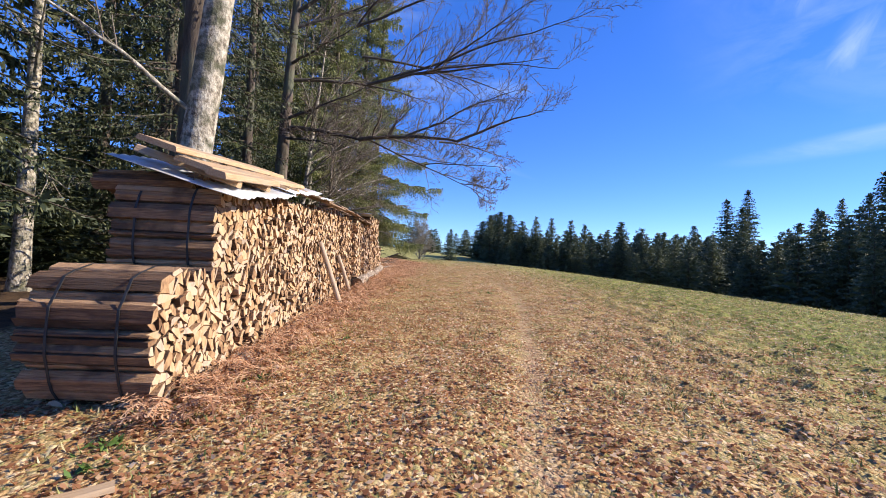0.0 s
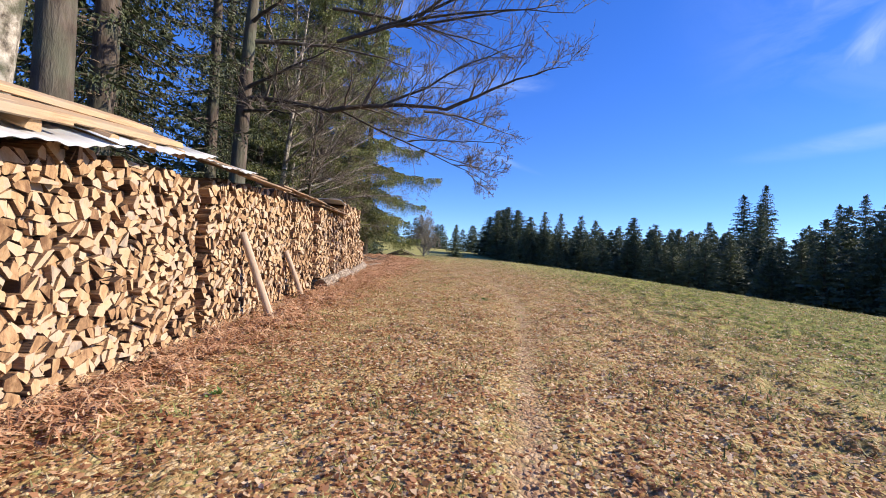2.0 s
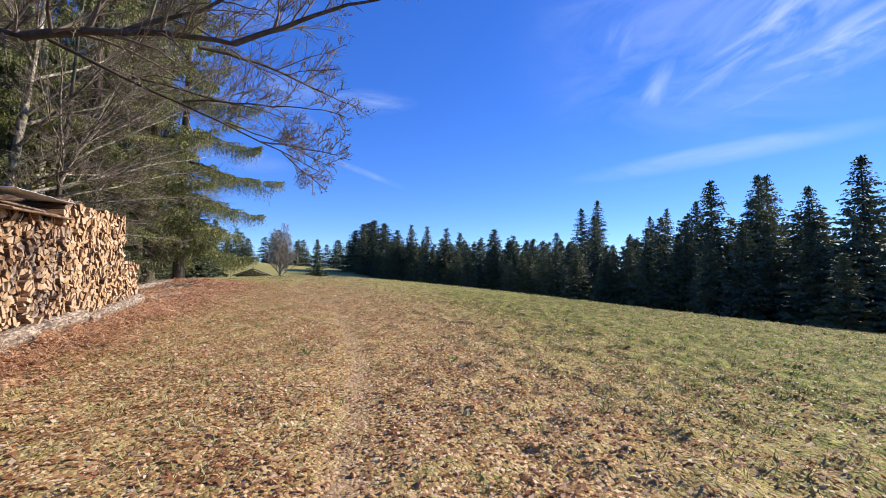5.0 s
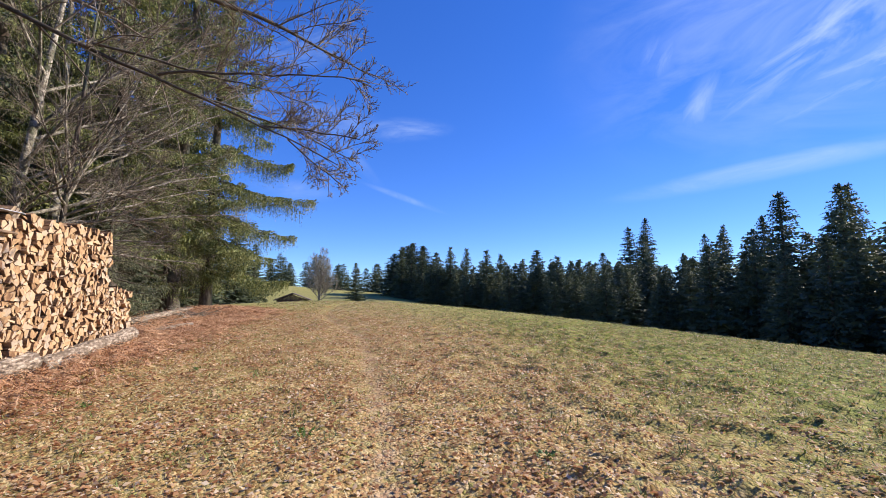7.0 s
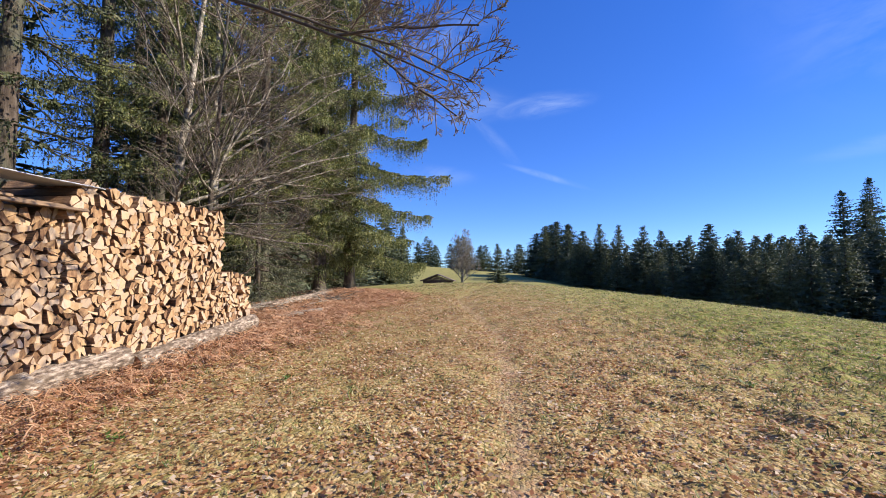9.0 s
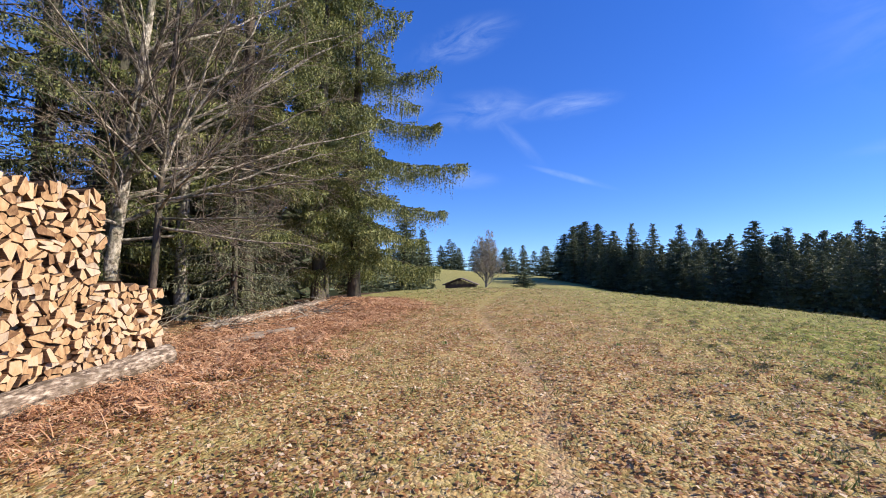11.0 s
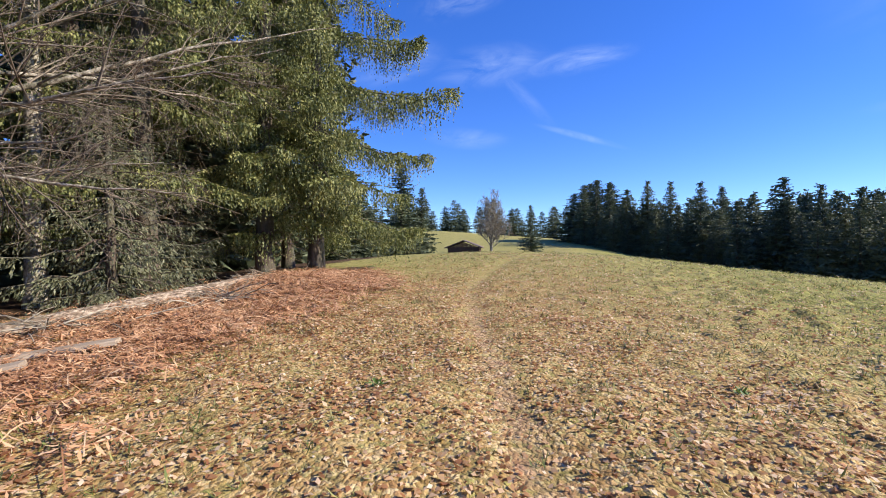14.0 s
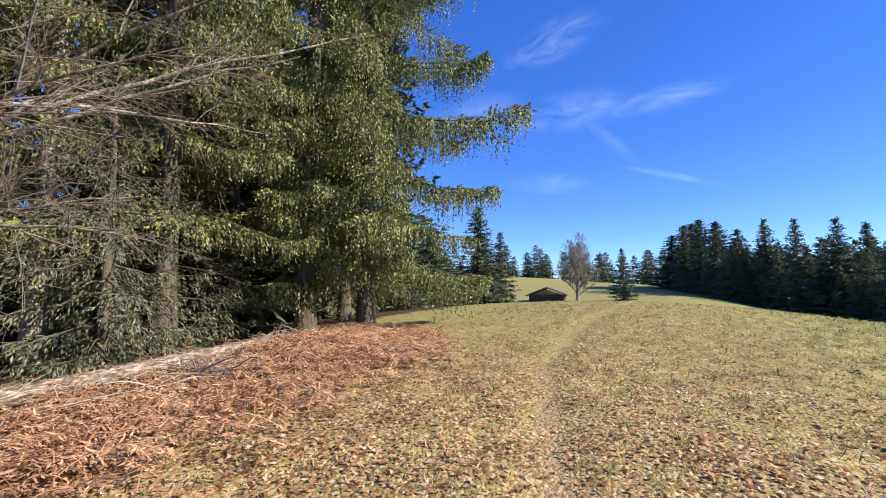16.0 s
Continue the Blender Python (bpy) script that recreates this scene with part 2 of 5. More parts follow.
M_BARN = material("old_barn_boards", [(0.2, (0.045, 0.026, 0.018)), (0.6, (0.11, 0.06, 0.04)), (0.9, (0.17, 0.10, 0.07))],
                  scale=3, rough=0.9, bump=0.4, stretch=(6, 6, 0.5))
M_ROOF = material("barn_roof_tiles", [(0.2, (0.12, 0.075, 0.06)), (0.6, (0.22, 0.15, 0.12)), (0.9, (0.30, 0.24, 0.20))],
                  scale=2, rough=0.9, bump=0.4)
M_STONE = material("field_stone", [(0.2, (0.22, 0.20, 0.17)), (0.6, (0.42, 0.39, 0.34)), (0.9, (0.55, 0.52, 0.46))], scale=4, rough=0.9, bump=0.6)


TRAIL = [(0.0, -8), (0.05, 3.5), (0.43, 7.2), (0.7, 10.5), (0.8, 13), (0.5, 16.3), (0.15, 19.8), (-0.35, 21.6), (-1.3, 24.6), (-2.1, 27.5), (-2.4, 34), (-2.0, 60)]


def trail_x(y):
    return np.interp(y, [p[1] for p in TRAIL], [p[0] for p in TRAIL])


def smooth(v):
    v = np.clip(v, 0, 1)
    return v * v * (3 - 2 * v)


LATTICE = np.random.default_rng(77).uniform(0, 1, (256, 256))


def lattice(x, y, cell):
    """Smooth random heights, 0 to 1, on a grid of the given cell."""
    u, v = np.asarray(x, float) / cell, np.asarray(y, float) / cell
    i, j = np.floor(u).astype(int), np.floor(v).astype(int)
    fu, fv = smooth(u - i), smooth(v - j)
    g = lambda a, b: LATTICE[a % 256, b % 256]
    return (g(i, j) * (1 - fu) + g(i + 1, j) * fu) * (1 - fv) + (g(i, j + 1) * (1 - fu) + g(i + 1, j + 1) * fu) * fv


def tussocks(x, y):
    """Small humps of matted grass."""
    a = lattice(0.8 * x + 0.6 * y, 0.8 * y - 0.6 * x, 0.23)
    b = lattice(0.6 * x - 0.8 * y + 7, 0.6 * y + 0.8 * x, 0.13)
    return (0.075 * a * a + 0.036 * b - 0.036) * (0.42 + 0.85 * smooth((x - 0.4) / 3)) * (1 - 0.75 * np.exp(-((x - trail_x(y)) / 0.35) ** 2))


def ground_z(x, y):
    """Height of the meadow: a rounded crest in front, falling to the right, a dip and a hill behind."""
    x, y = np.asarray(x, float), np.asarray(y, float)
    yc, xc = np.clip(y, -14, 74) / 20, np.clip(x, -16, 36) / 20
    near = (-0.289 + 0.563 * yc + 0.307 * yc ** 2 - 0.133 * yc ** 3 + (-0.03 - 0.348 * yc) * xc + (-0.253 - 0.655 * yc) * xc ** 2)
    far = 0.35 + 1.4 * smooth((y - 84) / 46) + 4.0 * np.exp(-((x + 44) / 34) ** 2 - ((y - 128) / 26) ** 2) - 8.5 * smooth((x + 1) / 42)
    far = far + 0.8 * np.sin(x / 37.0) * np.sin(y / 53.0)
    far = far - 30 * smooth((np.hypot(x, y - 40) - 170) / 260)
    w = smooth((y - 58) / 26)
    w = np.maximum(w, smooth((x - 20) / 16))
    w = np.maximum(w, smooth((-12 - x) / 14))
    w = np.maximum(w, smooth((-8 - y) / 10))
    bank = 0.22 * np.exp(-((x + 6.0) / 1.1) ** 2 - ((y - 26.6) / 1.6) ** 2)
    lump = 0.018 * np.sin(x * 2.1 + 0.7 * y) * np.sin(y * 1.7 - 0.4 * x) + 0.012 * np.sin(x * 5.3 + 1.1) * np.sin(y * 4.7)
    lump = lump + tussocks(x, y) * (1 - smooth((y - 50) / 10)) * (1 - smooth((np.abs(x - 4) - 14) / 8))
    rut = -0.035 * np.exp(-((x - trail_x(y)) / 0.28) ** 2) * (y < 55)
    near = near - 0.36 * smooth((x - 3) / 9) * smooth((y - 37) / 12)
    return near * (1 - w) + far * w + bank + lump + rut


def gz(x, y):
    return float(ground_z(x, y))


# ---- mesh helpers ----
def fast_mesh(name, verts, faces, mats, index=None):
    """A mesh from arrays: verts (n,3), faces (m,k) of one corner count."""
    verts, faces = np.asarray(verts, np.float32), np.asarray(faces, np.int32)
    me = bpy.data.meshes.new(name)
    k = faces.shape[1]
    me.vertices.add(len(verts))
    me.vertices.foreach_set("co", verts.ravel())
    me.loops.add(faces.size)
    me.loops.foreach_set("vertex_index", faces.ravel())
    me.polygons.add(len(faces))
    me.polygons.foreach_set("loop_start", np.arange(0, faces.size, k, dtype=np.int32))
    if index is not None:
        me.polygons.foreach_set("material_index", np.asarray(index, np.int32))
    for m in mats if isinstance(mats, (list, tuple)) else [mats]:
        me.materials.append(m)
    me.update(calc_edges=True)
    me.validate()
    return me


def part(name, data, mat, parent, label=""):
    """Links a bmesh or a mesh as one object under a thing or part."""
    if isinstance(data, bmesh.types.BMesh):
        me = bpy.data.meshes.new(name)
        data.to_mesh(me)
        data.free()
        for m in mat if isinstance(mat, (list, tuple)) else [mat]:
            me.materials.append(m)
    else:
        me = data
    ob = new(name, me)
    if parent is not None:
        ob.parent = parent
    if label:
        ob["label"] = label
    return ob


def thing(name, label, category, group="", at=(0, 0, 0), rz=0.0, kind=""):
    ob = new(name)
    ob.matrix_basis = pose(*at, 0, 0, rz)
    ob.empty_display_size = 0.2
    return tagged(ob, label, category, group, kind)


def smooth_shade(me):
    me.polygons.foreach_set("use_smooth", np.ones(len(me.polygons), bool))
    return me


def tube_arrays(paths, sides=5):
    """Tapered tubes along paths; a path is (points (n,3), radii (n,))."""
    V, F, base = [], [], 0
    ang = np.arange(sides) * 2 * np.pi / sides
    cs, sn = np.cos(ang), np.sin(ang)
    for pts, rad in paths:
        pts, rad = np.asarray(pts, float), np.asarray(rad, float)
        n = len(pts)
        d = np.gradient(pts, axis=0)
        d /= np.linalg.norm(d, axis=1)[:, None] + 1e-9
        ref = np.array([0.0, 0, 1]) if abs(d[:, 2]).mean() < 0.8 else np.array([1.0, 0, 0])
        a = np.cross(d, ref)
        a /= np.linalg.norm(a, axis=1)[:, None] + 1e-9
        b = np.cross(d, a)
        V.append((pts[:, None] + rad[:, None, None] * (cs[None, :, None] * a[:, None] + sn[None, :, None] * b[:, None])).reshape(-1, 3))
        i, j = np.meshgrid(np.arange(n - 1), np.arange(sides), indexing="ij")
        j2 = (j + 1) % sides
        F.append(base + np.stack([i * sides + j, i * sides + j2, (i + 1) * sides + j2, (i + 1) * sides + j], -1).reshape(-1, 4))
        base += n * sides
    return np.concatenate(V), np.concatenate(F)


def blade_arrays(p, d, side, length, width, curl=0.0):
    """Small pointed leaves: base, two flanks and a tip each."""
    l, w = np.asarray(length)[:, None], np.asarray(width)[:, None]
    up = np.cross(d, side)
    mid = p + d * l * 0.45 + up * (curl * w)
    v = np.stack([p, mid + side * w, p + d * l, mid - side * w], 1).reshape(-1, 3)
    f = np.arange(len(p) * 4).reshape(-1, 4)
    return v, f


def unit(v):
    return v / (np.linalg.norm(v, axis=-1, keepdims=True) + 1e-9)


# ---- ground: one sheet to the horizon ----
def spaced(stops):
    out = []
    for a, b, s in stops:
        out += list(np.arange(a, b - 1e-6, s))
    return np.array(out + [stops[-1][1]])


def ground_material():
    m = bpy.data.materials.new("meadow_ground")
    m.use_nodes = True
    t = m.node_tree
    bsdf = t.nodes["Principled BSDF"]
    bsdf.inputs["Roughness"].default_value = 0.95
    bsdf.inputs["Specular IOR Level"].default_value = 0.15
    co = t.nodes.new("ShaderNodeTexCoord")

    def noise_ramp(scale, stops, detail=8, rough=0.65):
        n = t.nodes.new("ShaderNodeTexNoise")
        n.inputs["Scale"].default_value, n.inputs["Detail"].default_value, n.inputs["Roughness"].default_value = scale, detail, rough
        t.links.new(co.outputs["Object"], n.inputs["Vector"])
        r = t.nodes.new("ShaderNodeValToRGB")
        els = r.color_ramp.elements
        while len(els) < len(stops):
            els.new(0.5)
        for e, (p, c) in zip(els, stops):
            e.position, e.color = p, (*c, 1)
        t.links.new(n.outputs[0], r.inputs[0])
        return r.outputs[0], n.outputs[0]

    def mix(a, b, f):
        x = t.nodes.new("ShaderNodeMix")
        x.data_type = "RGBA"
        t.links.new(f, x.inputs["Factor"])
        t.links.new(a, x.inputs["A"])
        t.links.new(b, x.inputs["B"])
        return x.outputs["Result"]

    def attr(name):
        a = t.nodes.new("ShaderNodeAttribute")
        a.attribute_name = name
        return a.outputs["Fac"]

    def dapple(f, scale, soft):
        """Breaks an even cover into patches."""
        n = t.nodes.new("ShaderNodeTexNoise")
        n.inputs["Scale"].default_value, n.inputs["Detail"].default_value, n.inputs["Roughness"].default_value = scale, 7, 0.7
        t.links.new(co.outputs["Object"], n.inputs["Vector"])
        a = t.nodes.new("ShaderNodeMath")
        a.operation = "ADD"
        t.links.new(f, a.inputs[0])
        t.links.new(n.outputs[0], a.inputs[1])
        r = t.nodes.new("ShaderNodeMapRange")
        r.inputs["From Min"].default_value, r.inputs["From Max"].default_value = 1.0 - soft, 1.0 + soft
        t.links.new(a.outputs[0], r.inputs["Value"])
        return r.outputs[0]

    grass, gn = noise_ramp(4.5, [(0.36, (0.10, 0.105, 0.035)), (0.46, (0.20, 0.19, 0.062)), (0.56, (0.31, 0.27, 0.105)), (0.68, (0.44, 0.36, 0.18))])
    tuft, tn = noise_ramp(24, [(0.3, (0.08, 0.095, 0.022)), (0.5, (0.30, 0.285, 0.08)), (0.7, (0.55, 0.46, 0.22))])
    litter, ln = noise_ramp(26, [(0.25, (0.09, 0.048, 0.02)), (0.45, (0.30, 0.18, 0.08)), (0.6, (0.47, 0.32, 0.155)), (0.8, (0.60, 0.46, 0.27))])
    warp = t.nodes.new("ShaderNodeTexNoise")
    warp.inputs["Scale"].default_value = 20
    t.links.new(co.outputs["Object"], warp.inputs["Vector"])
    wadd = t.nodes.new("ShaderNodeMix")
    wadd.data_type, wadd.blend_type = "RGBA", "LINEAR_LIGHT"
    wadd.inputs["Factor"].default_value = 0.03
    t.links.new(co.outputs["Object"], wadd.inputs["A"])
    t.links.new(warp.outputs["Color"], wadd.inputs["B"])
    vor = t.nodes.new("ShaderNodeTexVoronoi")
    vor.inputs["Scale"].default_value = 26
    t.links.new(wadd.outputs["Result"], vor.inputs["Vector"])
    sep = t.nodes.new("ShaderNodeSeparateColor")
    t.links.new(vor.outputs["Color"], sep.inputs[0])
    lr = t.nodes.new("ShaderNodeValToRGB")
    while len(lr.color_ramp.elements) < 5:
        lr.color_ramp.elements.new(0.5)
    for e, (p, col) in zip(lr.color_ramp.elements, [(0.0, (0.13, 0.06, 0.025)), (0.3, (0.32, 0.175, 0.075)), (0.6, (0.50, 0.32, 0.155)), (0.85, (0.62, 0.46, 0.27)), (1.0, (0.24, 0.22, 0.06))]):
        e.position, e.color = p, (*col, 1)
    t.links.new(sep.outputs[0], lr.inputs[0])
    vedge = t.nodes.new("ShaderNodeMapRange")
    vedge.inputs["From Min"].default_value, vedge.inputs["From Max"].default_value = 0.55, 0.95
    t.links.new(vor.outputs["Distance"], vedge.inputs["Value"])
    gap, _ = noise_ramp(30, [(0.3, (0.15, 0.10, 0.045)), (0.7, (0.26, 0.21, 0.08))])
    litter = mix(lr.outputs[0], gap, vedge.outputs[0])
    ln = vor.outputs["Distance"]
    lush, _ = noise_ramp(7.0, [(0.38, (0.075, 0.095, 0.022)), (0.48, (0.155, 0.185, 0.034)), (0.56, (0.25, 0.265, 0.055)), (0.66, (0.40, 0.37, 0.13))])
    soil, _ = noise_ramp(18, [(0.3, (0.20, 0.125, 0.085)), (0.55, (0.36, 0.235, 0.165)), (0.75, (0.48, 0.345, 0.255))])
    half = t.nodes.new("ShaderNodeValue")
    half.outputs[0].default_value = 0.5
    base = mix(grass, tuft, half.outputs[0])
    base = mix(base, lush, dapple(attr("lush"), 1.2, 0.35))
    base = mix(base, litter, dapple(attr("litter"), 5, 0.25))
    base = mix(base, soil, dapple(attr("wear"), 5, 0.3))
    # Brown wood floor, its colour also darkened for the shade under the trees.
    forest, _ = noise_ramp(7, [(0.3, (0.03, 0.02, 0.012)), (0.6, (0.10, 0.06, 0.035)), (0.8, (0.17, 0.11, 0.06))])
    base = mix(base, forest, dapple(attr("wood"), 3, 0.2))
    t.links.new(base, bsdf.inputs["Base Color"])
    bn = t.nodes.new("ShaderNodeBump")
    bn.invert = True
    bn.inputs["Strength"].default_value, bn.inputs["Distance"].default_value = 0.6, 0.03
    t.links.new(ln, bn.inputs["Height"])
    clump = t.nodes.new("ShaderNodeTexNoise")
    clump.inputs["Scale"].default_value, clump.inputs["Detail"].default_value, clump.inputs["Roughness"].default_value = 9, 6, 0.7
    t.links.new(co.outputs["Object"], clump.inputs["Vector"])
    b2 = t.nodes.new("ShaderNodeBump")
    b2.inputs["Strength"].default_value, b2.inputs["Distance"].default_value = 0.6, 0.035
    t.links.new(clump.outputs[0], b2.inputs["Height"])
    t.links.new(bn.outputs[0], b2.inputs["Normal"])
    t.links.new(b2.outputs[0], bsdf.inputs["Normal"])
    return m


M_GROUND = ground_material()
FACE_A = 0.108                                       # the pile's front runs x = -3.19 - FACE_A * (y - 4.76)


def face_x(y):
    return -3.19 - FACE_A * (np.asarray(y, float) - 4.76)


def litter_at(x, y):
    """How thickly fallen leaves lie."""
    near_pile = np.exp(-np.clip(x - face_x(y), 0, 9) / 2.6) * (1 - smooth((y - 25) / 8))
    strip = 0.46 * np.exp(-((x - trail_x(y) - 0.9) / 3.4) ** 2)
    out = np.clip(0.85 * near_pile + strip, 0, 1) * (1 - 0.6 * smooth((y - 18) / 22))
    return np.clip(out + 0.16 * (1 - smooth((y - 22) / 20)) + 0.06, 0, 0.9)


def build_ground():
    xs = spaced([(-1500, -300, 150), (-300, -60, 16), (-60, -14, 2.0), (-14, -7, 0.5), (-7, -4, 0.16), (-4, 7, 0.065), (7, 16, 0.16), (16, 30, 0.6), (30, 70, 2.5), (70, 300, 15), (300, 1500, 150)])
    ys = spaced([(-1500, -300, 150), (-300, -40, 20), (-40, -6, 1.5), (-6, 1, 0.16), (1, 30, 0.08), (30, 50, 0.2), (50, 60, 0.6), (60, 150, 2.5), (150, 400, 16), (400, 1500, 140)])
    X, Y = np.meshgrid(xs, ys, indexing="ij")
    V = np.stack([X, Y, ground_z(X, Y)], -1).reshape(-1, 3)
    n, k = len(xs), len(ys)
    i, j = np.meshgrid(np.arange(n - 1), np.arange(k - 1), indexing="ij")
    F = np.stack([i * k + j, (i + 1) * k + j, (i + 1) * k + j + 1, i * k + j + 1], -1).reshape(-1, 4)
    me = smooth_shade(fast_mesh("ground", V, F, M_GROUND))
    x, y = V[:, 0], V[:, 1]
    for name, val in (("litter", 0.14 + 0.62 * litter_at(x, y)), ("lush", 0.95 * smooth((x - 1.0) / 5) * (1 - 0.62 * smooth((y - 15 - 0.8 * np.clip(x, 0, 12)) / 14))),
                      ("wear", 0.43 * np.exp(-((x - trail_x(y)) / 0.22) ** 2) * (1 - smooth((y - 22) / 16)) * (y > -10)),
                      ("wood", np.where(y < 70, smooth((-5.6 - 0.1 * y - x) / 2.0), 0) + smooth((x - 34) / 10))):
        a = me.attributes.new(name, "FLOAT", "POINT")
        a.data.foreach_set("value", np.asarray(val, np.float32))
    tagged(new("ground", me), "meadow of short dry grass strewn with brown beech leaves", "ground", kind="structure")


build_ground()


# ---- the wood pile ----
def clip_poly(poly, point, normal):
    """Keeps the part of a convex polygon behind a line."""
    out = []
    for a, b in zip(poly, poly[1:] + poly[:1]):
        da = (a[0] - point[0]) * normal[0] + (a[1] - point[1]) * normal[1]
        db = (b[0] - point[0]) * normal[0] + (b[1] - point[1]) * normal[1]
        if da <= 0:
            out.append(a)
        if da * db < 0:
            s = da / (da - db)
            out.append((a[0] + s * (b[0] - a[0]), a[1] + s * (b[1] - a[1])))
    return out


def poly_area(poly):
    return abs(sum(p[0] * q[1] - q[0] * p[1] for p, q in zip(poly, poly[1:] + poly[:1]))) / 2


def log_sections(width, height, rng, size=0.118, square=5.0):
    """Outlines of the split logs in a bundle's front: packed wedges of uneven size."""
    seeds = []
    tries = 0
    want = int(width * height / (size * size * 0.62))
    while len(seeds) < want and tries < 9000:
        tries += 1
        p = (rng.uniform(-width / 2, width / 2), rng.uniform(0, height))
        r = size * rng.uniform(0.48, 1.12)
        if (abs(2 * p[0] / width) ** square + abs(2 * p[1] / height - 1) ** square) > 1.0:
            continue
        if all((p[0] - q[0]) ** 2 + (p[1] - q[1]) ** 2 > (0.5 * (r + q[2])) ** 2 * 1.15 for q in seeds):
            seeds.append((*p, r))
    out = []
    for a in seeds:
        h, turn = size * rng.uniform(0.80, 1.02), rng.uniform(0, 6.28)
        poly = [(a[0] + h * math.cos(turn + k * 0.8976), a[1] + h * math.sin(turn + k * 0.8976)) for k in range(7)]
        near = sorted(seeds, key=lambda q: (q[0] - a[0]) ** 2 + (q[1] - a[1]) ** 2)[1:13]
        for b in near:
            dx, dy = b[0] - a[0], b[1] - a[1]
            d = math.hypot(dx, dy)
            share = a[2] / (a[2] + b[2])
            gap = rng.uniform(0.001, 0.007)
            cut = (a[0] + dx * share - dx / d * gap, a[1] + dy * share - dy / d * gap)
            poly = clip_poly(poly, cut, (dx, dy))
        poly = [(x, max(y, -0.01)) for x, y in poly]
        if len(poly) < 3:
            continue
        pieces = [poly]
        for _ in range(3):
            nxt = []
            for pc in pieces:
                if poly_area(pc) > size * size * rng.uniform(0.38, 1.0):
                    mx, my = sum(p[0] for p in pc) / len(pc) + rng.gauss(0, 0.012), sum(p[1] for p in pc) / len(pc) + rng.gauss(0, 0.012)
                    ang = rng.uniform(0, math.pi)
                    nx, ny = math.cos(ang), math.sin(ang)
                    nxt += [clip_poly(pc, (mx - 0.003 * nx, my - 0.003 * ny), (nx, ny)), clip_poly(pc, (mx + 0.003 * nx, my + 0.003 * ny), (-nx, -ny))]
                else:
                    nxt.append(pc)
            pieces = [p for p in nxt if len(p) >= 3]
        for pc in pieces:
            if poly_area(pc) > 0.0011:
                mx, my = sum(p[0] for p in pc) / len(pc), sum(p[1] for p in pc) / len(pc)
                ang, k = rng.gauss(0, 0.22), rng.uniform(0.99, 1.08)
                cs, sn = k * math.cos(ang), k * math.sin(ang)
                out.append([(mx + cs * (x - mx) - sn * (y - my), my + sn * (x - mx) + cs * (y - my)) for x, y in pc])
    return out


def log_mesh(poly, front, back, rng, skew):
    """One split log: a prism with a slightly slanted cut face and a bevelled arris."""
    n = len(poly)
    cx, cy = sum(p[0] for p in poly) / n, sum(p[1] for p in poly) / n
    tx, ty = rng.uniform(-0.25, 0.25), rng.uniform(-0.25, 0.25)
    v, f = [], []
    for s, at in ((0.955, 0.0), (1.0, 0.007), (0.97, 1.0)):
        for x, y in poly:
            u = front - at if at < 0.5 else back
            tilt = (x - cx) * tx + (y - cy) * ty if at < 0.5 else 0
            v.append((u + tilt, cx + (x - cx) * s + (skew[0] if at > 0.5 else 0), cy + (y - cy) * s + (skew[1] if at > 0.5 else 0)))
    f.append(list(range(n)))
    for r in (0, 1):
        for i in range(n):
            j = (i + 1) % n
            f.append([r * n + i, r * n + n + i, r * n + n + j, r * n + j])
    f.append([2 * n + i for i in range(n)][::-1])
    me = bpy.data.meshes.new("log")
    me.from_pydata(v, [], f)
    me.materials.append(M_CUT)
    me.materials.append(M_SPLIT)
    for p in me.polygons:
        p.material_index = 0 if p.index == 0 or p.index == len(f) - 1 else 1
    return me


LOG = 1.05
PILE_TURN = math.degrees(math.atan(FACE_A))


def outline(points):
    """The convex outline round a set of points, each with its outward direction."""
    pts = sorted(set(points))

    def half(seq):
        out = []
        for p in seq:
            while len(out) > 1 and (out[-1][0] - out[-2][0]) * (p[1] - out[-2][1]) - (out[-1][1] - out[-2][1]) * (p[0] - out[-2][0]) <= 0:
                out.pop()
            out.append(p)
        return out[:-1]

    hull = half(pts) + half(pts[::-1])
    cx, cy = sum(p[0] for p in hull) / len(hull), sum(p[1] for p in hull) / len(hull)
    return [(p, ((p[0] - cx) / math.hypot(p[0] - cx, p[1] - cy), (p[1] - cy) / math.hypot(p[0] - cx, p[1] - cy))) for p in hull]


